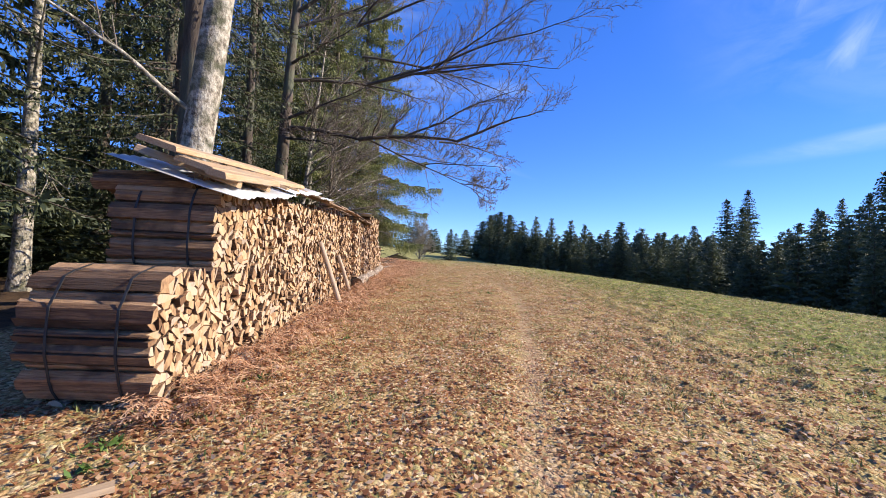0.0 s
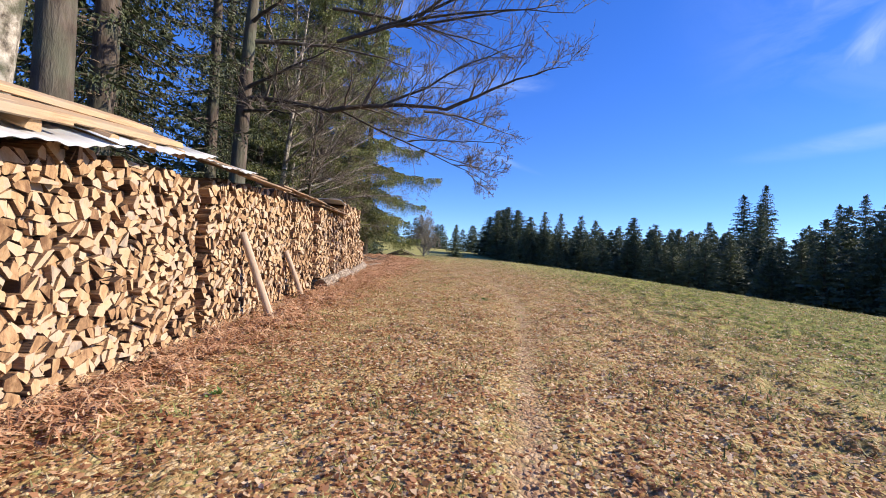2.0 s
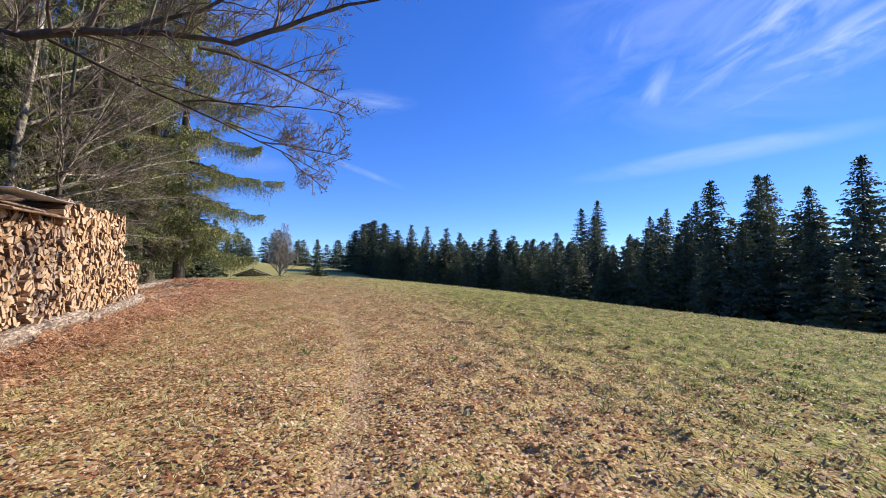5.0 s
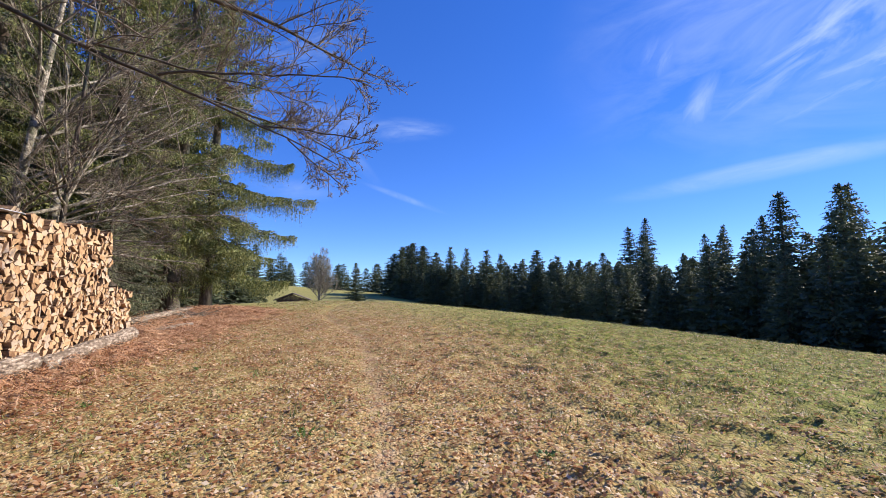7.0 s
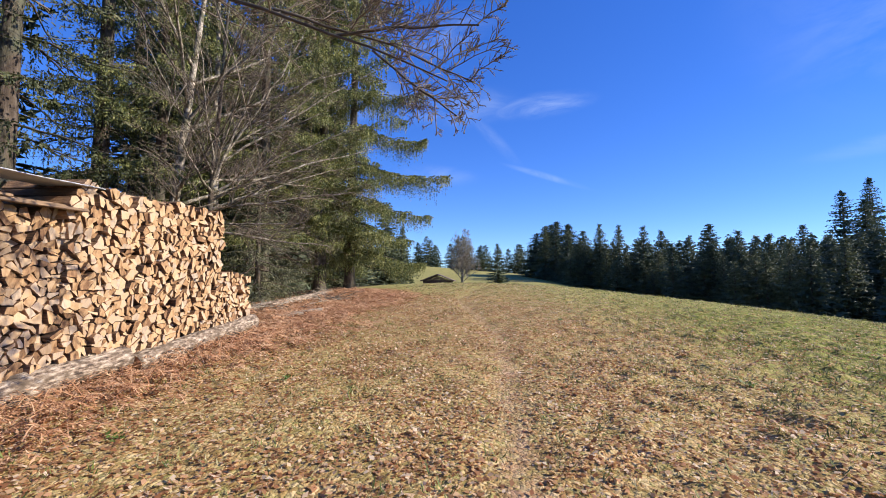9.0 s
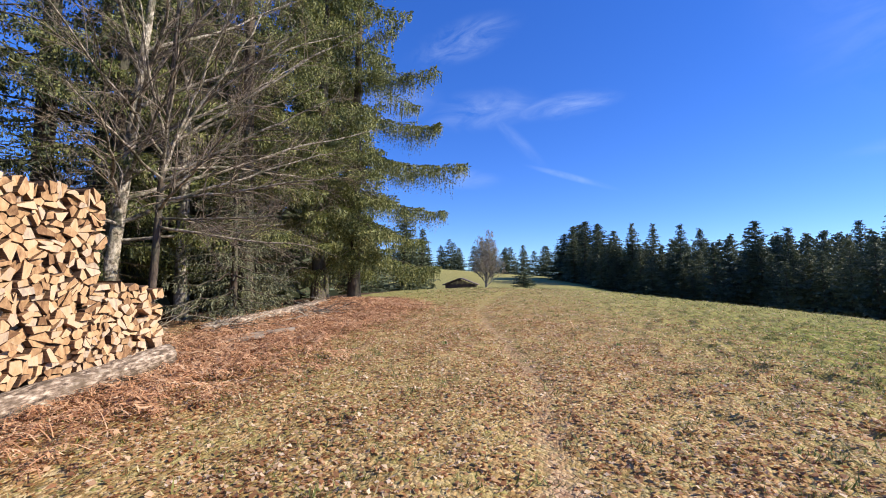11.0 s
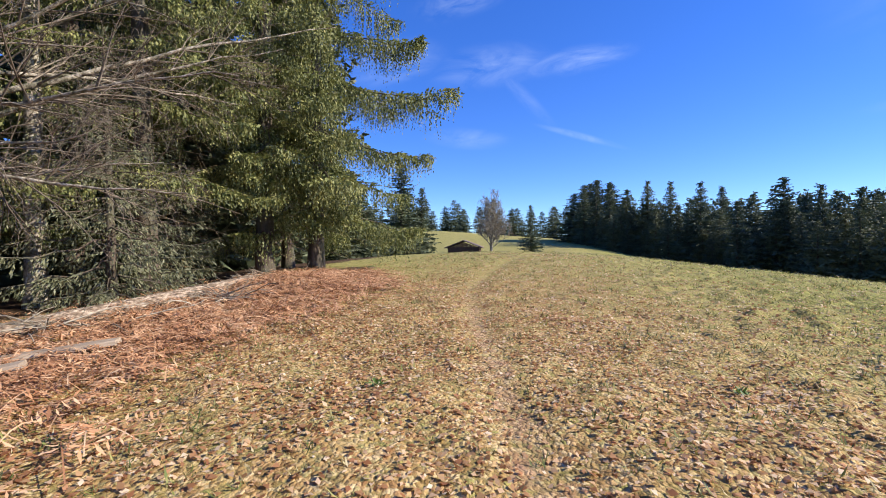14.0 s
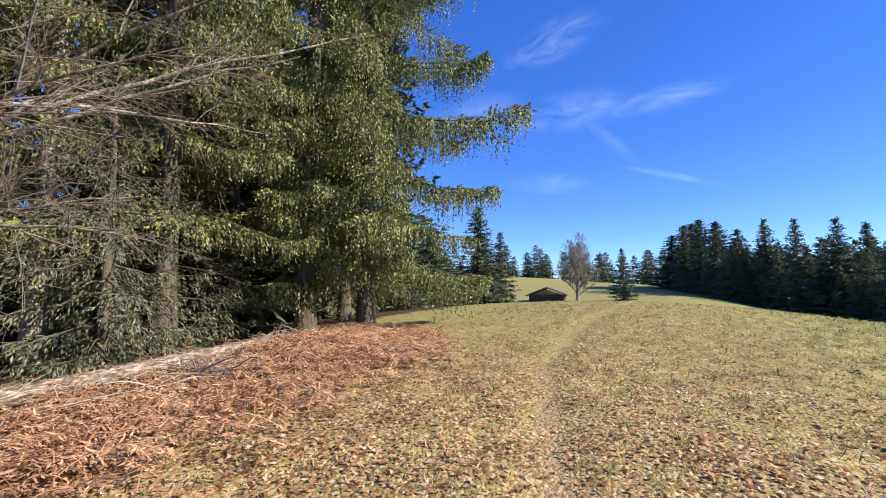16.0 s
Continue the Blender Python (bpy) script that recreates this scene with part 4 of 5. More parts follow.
    dead_me = None
    if dead and clear > 1:
        dp = []
        hh = 0.9
        while hh < clear + 2:
            for k in range(3):
                a = rng.uniform(0, 6.28)
                L = reach * rng.uniform(0.25, 0.6)
                p = np.array([0, 0, hh])
                dp.append((bent(p, p + np.array([math.cos(a) * L, math.sin(a) * L, -0.25 * L]), 0.02, rng, 6, 0.06), np.linspace(0.014, 0.004, 6)))
            hh += 0.35
        sub = twigs(dp, rng, 0, 0.2, count=6, ratio=0.35, droop=0.3, lift=0.0, min_r=0.003)
        dead_me = fast_mesh("dead_twigs", *tube_arrays(dp + sub, 3), M_DEADTWIG)
    return trunk, limb_me, crown, dead_me


def bough_spruce(height, reach, clear, seed, step=0.12, strand=0.75, strands=3, sprays=7, spray=0.085, fat=0.25, spacing=1.05, per=6, needle=None, taper=0.75, skirt=0.8, extra=(), dead=True, droop=1.0, top=11.0, wood=3):
    """A spruce of distinct boughs that fall, lift at their tips and carry curtains of hanging twigs. extra: (height, azimuth, length) of single long boughs."""
    rng = np.random.default_rng(seed)
    pts, rad = trunk_arrays(height, height * 0.0095 + 0.03, (rng.normal(0, 0.12), rng.normal(0, 0.12)), rng, flare=1.3, n=12, crook=0.015)
    trunk = smooth_shade(fast_mesh("trunk", *tube_arrays([(pts, rad)], 12), M_BARK))
    rows = [(h, a, length) for h, a, length in extra]
    h = clear
    while h < height * 0.98:
        f = (h - clear) / (height - clear)
        a0 = rng.uniform(0, 6.28)
        for k in range(per):
            length = reach * (1 - f) ** taper * rng.uniform(0.6, 1.1) * (skirt + (1 - skirt) * min(1, 5 * f)) + 0.15
            rows.append((h + rng.normal(0, 0.12), a0 + 6.28 * k / per + rng.normal(0, 0.25), length))
        h += spacing * rng.uniform(0.75, 1.25) * (1 - 0.3 * f)
    limbs, P, D, L = [], [], [], []
    down = np.array([0, 0, -1.0])
    s = np.linspace(0, 1, 9)
    for h, a, length in rows:
        f = max(0.0, min(1.0, (h - clear) / (height - clear)))
        fall = (-0.12 * s - 0.75 * s ** 2 + 0.62 * s ** 3) * droop * (1 - 0.6 * f) + 0.15 * f * s
        cx, cy = np.interp(h, pts[:, 2], pts[:, 0]), np.interp(h, pts[:, 2], pts[:, 1])
        b = np.array([cx, cy, h]) + np.array([math.cos(a), math.sin(a), 0]) * (length * s)[:, None] - down * (length * fall)[:, None]
        b[1:] += rng.normal(0, 0.012 * length, (8, 3))
        limbs.append((b, np.linspace(0.014 + 0.008 * length, 0.005, 9)))
        gap = step * (1 if h < top else 1.9)
        m = max(4, int(length / gap))
        ts = np.clip(np.repeat(np.linspace(0.10, 1.0, m), 2) + rng.normal(0, 0.015, 2 * m), 0.05, 0.999)
        q = ts * 8
        i = np.minimum(q.astype(int), 7)
        base = b[i] + (b[i + 1] - b[i]) * (q - i)[:, None]
        fwd = unit(b[i + 1] - b[i])
        lat = unit(np.cross(fwd, [0, 0, 1.0])) * np.tile([1.0, -1.0], m)[:, None]
        body = np.sin(np.pi * np.clip(0.12 + 0.83 * ts, 0, 1)) ** 0.7
        side = np.minimum(0.95, 0.10 + 0.21 * length * body) * rng.uniform(0.6, 1.2, 2 * m)
        hang = strand * (0.18 + 0.82 * body) * rng.uniform(0.35, 1.25, 2 * m) * min(1.0, 0.3 + 0.3 * length)
        arm = unit(lat * 0.8 + fwd * 0.6)
        big = spray * (1 if h < top else 1.35)
        for k in range(5):
            u = (k + rng.uniform(0, 1, 2 * m)) / 5
            P.append(base + arm * (side * u)[:, None] + down * (0.22 * side * u * u)[:, None])
            D.append(unit(arm + 0.35 * fwd + rng.normal(0, 0.3, base.shape)))
            L.append(big * 1.25 * rng.uniform(0.8, 1.4, 2 * m))
        for k in range(strands):
            u = np.clip((k + rng.uniform(0.1, 0.9, 2 * m)) / strands, 0, 1)
            root = base + arm * (side * u)[:, None] + down * (0.22 * side * u * u)[:, None]
            sway = rng.normal(0, 0.10, base.shape) * np.array([1, 1, 0])
            for j in range(sprays):
                v = (j + rng.uniform(0, 1, 2 * m)) / sprays
                P.append(root + (down + sway) * (hang * v)[:, None])
                D.append(unit(down + 0.45 * unit(rng.normal(0, 1, base.shape)) + 0.2 * fwd))
                L.append(big * rng.uniform(0.75, 1.35, 2 * m) * (1.1 - 0.45 * v))
    tip = np.array([pts[-1, 0], pts[-1, 1], height * 0.95])
    P.append(tip + np.array([0, 0, 1.0]) * np.linspace(0, 0.04 * height, 8)[:, None])
    D.append(unit(np.array([0, 0, 1.0]) + rng.normal(0, 0.3, (8, 3))))
    L.append(np.full(8, 0.03 * height))
    P, D, L = np.concatenate(P), np.concatenate(D), np.concatenate(L)
    S = unit(np.cross(D, unit(rng.normal(0, 1, D.shape))))
    V, F = blade_arrays(P, D, S, L, L * fat, 0.3)
    crown = fast_mesh("crown", V, F, needle or M_NEEDLE)
    limb_me = fast_mesh("limbs", *tube_arrays(limbs, wood), M_BARK)
    dead_me = None
    if dead and clear > 1:
        dp = []
        for hh in np.arange(0.8, clear + 2.5, 0.35):
            for k in range(3):
                a, length = rng.uniform(0, 6.28), reach * rng.uniform(0.2, 0.55)
                p = np.array([0, 0, hh])
                dp.append((bent(p, p + np.array([math.cos(a) * length, math.sin(a) * length, -0.25 * length]), 0.02, rng, 6, 0.06), np.linspace(0.014, 0.004, 6)))
        sub = twigs(dp, rng, 0, 0.2, count=6, ratio=0.35, droop=0.3, lift=0.0, min_r=0.003)
        dead_me = fast_mesh("dead_twigs", *tube_arrays(dp + sub, 3), M_DEADTWIG)
    return trunk, limb_me, crown, dead_me


def spruce(meshes, label, at, rz=0.0, scale=1.0, group="", dz=-0.05, sz=None):
    root = thing("spruce_tree", label, "tree", group, at=(at[0], at[1], gz(*at) + dz), rz=rz)
    root.scale = (scale, scale, sz or scale)
    for name, me in zip(("trunk", "branchwork", "foliage", "dry_brushwood"), meshes):
        if me is not None:
            ob = part(name, me, None, root)
            if name != "trunk":
                ob["kind"] = "stuff"
    return root


# the two spruces at the edge of the wood
spruce(bough_spruce(22, 4.4, 2.2, 202, step=0.075, strand=0.85, spacing=1.75, per=5, skirt=0.85,
                    extra=((6.4, -0.03, 4.85), (4.6, 0.05, 3.9), (8.1, 0.2, 3.6), (10.0, -0.1, 3.7), (5.6, -0.9, 3.6), (4.2, -1.3, 3.0), (7.0, -1.5, 3.2), (3.3, -0.9, 2.4), (3.0, -1.9, 2.2), (2.6, -0.4, 2.0), (2.3, -1.5, 1.9), (2.0, -1.0, 1.6), (5.0, -2.2, 3.0), (6.2, -1.9, 3.0), (3.6, -1.6, 2.7))),
       "spruce with long drooping green branches at the wood's edge", (-8.12, 30.84))
spruce(bough_spruce(23, 3.7, 3.6, 201, step=0.085, strand=0.5, spacing=1.5, per=6), "tall spruce with a bare lower trunk and drooping branches", (-8.85, 29.22), rz=30)
spruce(bough_spruce(20, 3.7, 3.2, 205, step=0.095, strand=0.5, spacing=1.4, per=6), "spruce with dense grey-green hanging branches in the wood", (-9.5, 26.0), rz=120)
spruce(bough_spruce(18, 3.5, 2.4, 206, step=0.11, strand=0.45, spacing=1.3, per=6), "spruce with low dense branches at the wood's edge", (-11.6, 23.2), rz=10)
# young spruces beside them
spruce(spruce_meshes(5.6, 2.2, 0.4, 203, spacing=0.30, per=6, twig_step=0.065, spray=0.10, sprays=5, hang=0.7, dead=False, fat=0.13, fan=2, wild=0.15, side=0.10, stub=0.12, splay=0.35, needle=M_NEEDLE_GREY), "young grey-green spruce under the taller trees", (-8.7, 24.6))
spruce(spruce_meshes(4.0, 1.5, 0.3, 204, spacing=0.24, twig_step=0.09, spray=0.10, sprays=5, hang=0.7, dead=False, fat=0.13, fan=2, wild=0.15, side=0.10, stub=0.12, splay=0.35, needle=M_NEEDLE_GREY), "small young spruce in the undergrowth", (-10.2, 27.2))

WOOD = "trees of the wood behind the pile"
fars = [spruce_meshes(24, 4.0 + 0.7 * (k % 3), 0.6, 230 + k, spacing=0.72, per=7, twig_step=0.8, spray=0.62, sprays=2, needle=M_NEEDLE_FAR, hang=0.4, dead=False, taper=0.66 + 0.1 * (k % 3), fat=0.26, side=0.24, wild=0.6, wood=False, jig=0.4) for k in range(6)]
deeps = [spruce_meshes(24, 4.6, 0.6, 250 + k, spacing=1.15, per=6, twig_step=1.3, spray=1.25, sprays=1, needle=M_NEEDLE_FAR, hang=0.45, dead=False, taper=0.68, fat=0.26, side=0.3, wood=False, jig=0.5) for k in range(4)]
opens = [spruce_meshes(24, 4.4, 2.2, 240 + k, spacing=0.8, per=8, twig_step=0.65, spray=0.55, sprays=2, needle=M_NEEDLE_FAR, hang=0.5, dead=False, taper=0.8, fat=0.24, side=0.16, wood=False, jig=0.2) for k in range(3)]
mids = [bough_spruce(24, 3.9, 2.6 + 0.6 * k, 210 + k, step=0.24, strand=0.36, strands=2, sprays=4, spray=0.10, fat=0.17, spacing=1.25, per=6, needle=M_NEEDLE_SHADE, dead=k > 0, top=10) for k in range(3)]
inner = [bough_spruce(24, 3.9, 2.6, 216 + k, step=0.4, strand=0.5, strands=2, sprays=2, spray=0.26, fat=0.2, spacing=1.2, per=6, needle=M_NEEDLE_SHADE, dead=False, top=8) for k in range(2)]
lites = [spruce_meshes(20, 3.4, 0.6, 225 + k, spacing=0.85, per=6, twig_step=0.4, spray=0.5, sprays=2, needle=M_NEEDLE_SHADE, hang=0.8, dead=False, taper=0.85, fat=0.13, side=0.08, stub=0.3, wild=0.2, wood=False) for k in range(3)]
rng0 = random.Random(5)
EDGE = [(-11.5, 8.5), (-9.5, 12.2), (-12.5, 15.5), (-11.0, 18.6), (-12.7, 22.1), (-14.3, 24.7), (-12.6, 26.4), (-13.8, 30.5), (-11.2, 33.5), (-8.8, 3.0), (-12.5, 4.0),
        (-15.5, 11.0), (-16.5, 20.2), (-16.5, 17.0), (-16.5, 0.5), (-19.5, 7.5), (-14.5, 37.0), (-16.5, 43.5)]
for n, (x, y) in enumerate(EDGE):
    spruce(mids[n % 3] if n < 11 else inner[n % 2], "tall spruce with dry lower twigs in the wood, needles in a shaded tone", (x, y), rz=rng0.uniform(0, 360), scale=rng0.uniform(0.8, 1.1), group=WOOD)

spruce(bough_spruce(24, 3.4, 7.0, 219, step=0.3, strand=0.5, strands=2, sprays=4, spray=0.10, fat=0.17, spacing=1.15, needle=M_NEEDLE_SHADE, dead=False, top=10), "tall spruce with a bare dark trunk close behind the big beech", (-6.35, 8.35), group=WOOD)

deep = random.Random(6)

# big pale beech behind the roofed end
bare_tree("big beech with a pale lichen-flecked trunk behind the wood pile", (-5.1, 6.25), 17, 0.25, (1.7, 0.3),
          [(5.5, (-1.0, 8.0, 9.0)), (6.5, (-8.0, 9.0, 10.5)), (7.0, (-3.0, 2.5, 10.5)), (8.5, (-1.5, 10, 13)), (9.5, (-7.5, 4, 14)), (3.2, (-6.6, 4.4, 4.6)), (11, (-3, 8, 17))],
          301, M_PALE, M_TWIG, levels=(8, 6, 4))
# the tree whose long dark limbs reach out over the path
bare_tree("leafless tree with long dark limbs reaching over the path", (-7.9, 15.3), 17, 0.26, (0.4, 0.2),
          [(5.6, (-4.7, 14.6, 5.25), 1.5), ((-4.7, 14.6, 5.25), (-1.2, 13.5, 4.95), 1.2), ((-1.2, 13.5, 4.95), (1.69, 12.8, 5.75), 0.8), ((-4.4, 14.7, 5.3), (0.0, 15.2, 3.4), 0.45), ((-2.4, 14.93, 4.5), (0.35, 14.5, 4.35), 0.35), ((-1.7, 15.0, 4.2), (0.15, 15.9, 3.7), 0.3), ((-1.1, 15.08, 3.9), (0.35, 14.8, 3.65), 0.3), ((-0.7, 15.1, 3.72), (0.1, 15.4, 3.1), 0.25), ((-3.2, 14.85, 4.85), (-0.6, 15.8, 4.6), 0.35), ((-1.8, 13.8, 5.0), (0.5, 15.5, 4.95)), ((-3.0, 14.0, 5.2), (0.7, 13.4, 6.6)),
           (5.9, (-4.3, 13.9, 6.9)), ((-4.3, 13.9, 6.9), (1.75, 12.6, 6.9)), ((-4.3, 13.9, 6.9), (2.8, 12.6, 8.7)), ((-2.0, 13.3, 7.2), (0.9, 12.0, 8.6)), ((-2.6, 13.5, 7.1), (1.5, 13.6, 7.7)),
           (8.0, (-4.6, 13.4, 8.6)), ((-4.6, 13.4, 8.6), (0.2, 12.2, 9.9)), ((-4.6, 13.4, 8.6), (-2.0, 12.0, 10.6)), ((-4.6, 14.2, 8.0), (0.8, 15.8, 7.2)), (5.2, (-5.0, 13.0, 4.6)), (7.4, (-2.6, 17.4, 7.6)),
           (9.4, (-4.0, 16.5, 11.5)), (10, (-2.4, 14.5, 12.5)), (11, (-9.5, 12, 14)), (11.5, (-10.5, 17, 14.5)), (12, (-6.0, 17.5, 15.5))],
          302, M_BARK, M_TWIG, levels=(18, 10, 5), droop=-0.10, ratio=0.46, limb_mat=M_DARKLIMB, limb_r=0.085, keep=0.1, min_r=0.0065)
# pale multi-limbed tree past the end of the pile
bare_tree("leafless pale-barked tree with arching twiggy limbs", (-10.1, 21.9), 13, 0.15, (1.2, 0.5),
          [(2.6, (-5.3, 25.5, 5.6)), (3.2, (-5.0, 27.0, 6.7)), (2.2, (-6.6, 24.0, 3.2)), (3.6, (-5.6, 20.0, 6.2)), (4.2, (-5.2, 22.8, 7.8)), (3.0, (-6.0, 18.8, 4.2)), (4.8, (-4.6, 19.5, 8.5)),
           (5.5, (-5.6, 25.5, 9.2)), (6.2, (-6.6, 18.0, 9.6)), (5.8, (-4.8, 22, 10.2)), (7, (-8, 26, 11)), (7.5, (-9, 17.5, 11.5)), (2.6, (-7.4, 19.0, 3.0)), (3.9, (-7.2, 26.5, 5.0))],
          303, M_PALE, M_TWIG, levels=(18, 9, 4), droop=0.12, ratio=0.44, limb_r=0.055, keep=0.2)
bare_tree("slender leafless tree with a fan of pale limbs", (-8.4, 21.7), 11, 0.075, (0.5, 0.2),
          [(3.6, (-6.3, 22, 9.6)), (3.9, (-5.8, 23, 9.7)), (3.4, (-4.6, 23, 6.0)), (4.2, (-3.9, 24, 8.4)), (3.0, (-4.1, 23, 4.0)), (2.8, (-4.7, 19.7, 3.7)), (4.4, (-7.6, 20, 8.5)),
           (4.0, (-6.7, 18, 6.3)), (2.6, (-5.4, 22, 3.1)), (2.4, (-5.0, 23, 2.5)), (3.2, (-5.0, 21, 5.0)), (3.8, (-5.2, 19.5, 7.0)), (4.6, (-6.5, 24.5, 8.0)), (3.5, (-6.4, 18.6, 4.6))],
          304, M_BARK, M_TWIG, levels=(18, 10, 4), droop=0.10, ratio=0.46, limb_mat=M_PALE, limb_r=0.05, keep=0.2)
bare_tree("slender pale trunk standing behind the low bundle", (-11.3, 9.5), 12, 0.19, (-0.2, 0.2), [(5, (-9.6, 8.2, 7)), (6, (-12.5, 8.0, 8.5)), (3.0, (-8.8, 8.2, 2.2)), (7, (-10, 10.5, 9.5))],
          305, M_PALE, M_TWIG_PALE, levels=(7, 5, 3))
bare_tree("bare trunk with grey bark at the wood's edge", (-10.2, 24.2), 14, 0.17, (-0.4, 0.2), [(5.5, (-6.4, 26, 8)), (7, (-10, 23, 10)), (8, (-7, 25, 12))],
          306, M_PALE, M_TWIG_PALE, levels=(7, 5, 3))

# ---- far woods ----
FAR = "trees of the far woods"
fr = random.Random(9)


def far_spruce(x, y, top=None, height=None, wide=1.0, kinds=None):
    g = gz(x, y)
    hgt = height if height else max(4.0, top - g)
    k = hgt / 24
    root = spruce(fr.choice(kinds or fars), "dark green spruce in the far woods", (x, y), rz=fr.uniform(0, 360), scale=wide * fr.uniform(0.85, 1.2) * (0.35 + 0.65 * k), group=FAR, sz=k, dz=-0.3)
    return root


REST, UNDER = [], []


def rest_spruce(x, y, top=None, height=None, kinds=None):
    """A tree of the inner woods, too deep among the others to pick apart."""
    k = (height or max(4.0, top - gz(x, y))) / 24
    s = fr.uniform(0.85, 1.25) * (0.35 + 0.65 * k)
    (UNDER if kinds else REST).append((fr.choice(kinds or deeps)[2], pose(x, y, gz(x, y) - 0.3, 0, 0, fr.uniform(0, 360)) @ Matrix.Diagonal((s, s, k, 1))))


# tall ones that stand out above the rest
for x, y, top in [(5.3, 105, 13.6), (7.5, 103, 13.2), (3.2, 107, 12.6), (13.6, 100, 12.6), (17, 99, 12.2), (20.3, 95, 11.4), (24, 96, 10.8), (29.5, 90, 11.0), (33, 88, 9.6), (36, 86, 8.8),
                  (54, 110, 12.8), (70.6, 125, 22.5), (79, 130, 26), (74, 124, 20), (80.4, 115, 13.6), (91, 120, 19.8), (97, 120, 22.6), (53.7, 60, 16.1), (50.9, 50, 14.4), (52.2, 45, 12.0), (52.8, 40, 14.3),
                  (56, 53, 15.5), (58, 36, 16), (56, 30, 15), (57, 66, 14), (60, 72, 13)]:
    far_spruce(x, y, top, wide=1.25 if x > 50 else 1.0, kinds=opens if x > 50 else None)
for x, y, top in [(3, 112, 14.0), (6, 113, 15.0), (9, 112, 14.2), (4.5, 115, 14.6), (1.2, 114, 12.4), (11.5, 111, 12.5)]:
    far_spruce(x, y, top, wide=1.7)
# the wood's front on the slope
for k in range(64):
    s = k / 63
    x = 5.5 + 47.5 * s + fr.uniform(-1.5, 1.5)
    far_spruce(x, 103 - 26 * s - 16 * s * s + fr.uniform(-3, 4), fr.uniform(3.6, 8.6) - 1.5 * s + (1.5 if s < 0.2 else 0))
for k in range(24):
    far_spruce(fr.uniform(43, 50), 8 + 2.5 * k + fr.uniform(-1, 1), fr.uniform(3, 9.5))
# its body
for k in range(120):
    s = fr.random()
    rest_spruce(8 + 64 * s + fr.uniform(-3, 3), 108 - 24 * s - 10 * s * s + fr.uniform(0, 16), fr.uniform(6.5, 10.8) - 0.5 * s)
for k in range(52):
    rest_spruce(fr.uniform(48, 80), fr.uniform(0, 78), fr.uniform(6, 12.5))
for k in range(34):
    rest_spruce(fr.uniform(60, 118), fr.uniform(84, 128), fr.uniform(6, 12))
for k in range(60):
    x = -80 + 104 * k / 59 + fr.uniform(-2, 2)
    rest_spruce(x, 140 + fr.uniform(-4, 10), fr.uniform(7, 12.5) + (3 if x < -20 else 0))
for k in range(14):
    far_spruce(-17.5 - fr.uniform(0, 12), 48 + k * 1.6 + fr.uniform(-1, 1), height=fr.uniform(6, 12))
for n in range(52):
    rest_spruce(-17.5 - deep.uniform(0, 9), -12 + n * 1.42 + deep.uniform(-1, 1), height=deep.uniform(4.5, 8))
for n in range(44):
    y = -6 + n * 1.2 + deep.uniform(-1, 1)
    if not 19 < y < 37:
        rest_spruce(-14.5 - deep.uniform(0, 3), y, height=deep.uniform(4.5, 7.5), kinds=lites)
for n in range(34):
    rest_spruce(-18 - deep.uniform(0, 12), -8 + n * 2.3 + deep.uniform(-1, 1), height=deep.uniform(4, 7.5), kinds=lites)
for n in range(24):
    rest_spruce(-29 - deep.uniform(0, 30), -20 + n * 3.6 + deep.uniform(-1, 1), height=deep.uniform(6, 12))


def join_rest(rows, name, label, mat):
    V, F, base = [], [], 0
    cache = {}
    for me, m in rows:
        if me.name not in cache:
            v = np.empty(len(me.vertices) * 3, np.float32)
            me.vertices.foreach_get("co", v)
            cache[me.name] = v.reshape(-1, 3)
        v = cache[me.name]
        mm = np.array(m)
        V.append(v @ mm[:3, :3].T + mm[:3, 3])
        F.append(np.arange(len(v)).reshape(-1, 4) + base)
        base += len(v)
    tagged(new(name, fast_mesh(name, np.concatenate(V), np.concatenate(F), mat)), label, "woods", kind="stuff")


for n in range(12):
    rest_spruce(-14.5 - deep.uniform(0, 5), 28 + n * 0.85 + deep.uniform(-1, 1), height=deep.uniform(11, 17))
join_rest(REST, "far_woods", "dense dark spruce woods on the far slopes", M_NEEDLE_FAR)
# These take the shade-toned needles so that the wood's interior reads dark.
join_rest(UNDER, "undergrowth", "young spruces standing close together inside the wood, needles in a shaded tone", M_NEEDLE_SHADE)

# ---- the meadow beyond the crest: lone spruce, barn, bare tree ----
tagged(far_spruce(-5.2, 82, height=7.3, wide=0.85), "single young spruce standing alone on the meadow", "tree")


def box(bm, x0, x1, y0, y1, z0, z1, bevel=0.0):
    m = Matrix.Translation(((x0 + x1) / 2, (y0 + y1) / 2, (z0 + z1) / 2)) @ Matrix.Diagonal((x1 - x0, y1 - y0, z1 - z0, 1))
    r = bmesh.ops.create_cube(bm, size=1, matrix=m)
    if bevel:
        es = list({e for v in r["verts"] for e in v.link_edges})
        bmesh.ops.bevel(bm, geom=es, offset=bevel, segments=1, affect="EDGES")


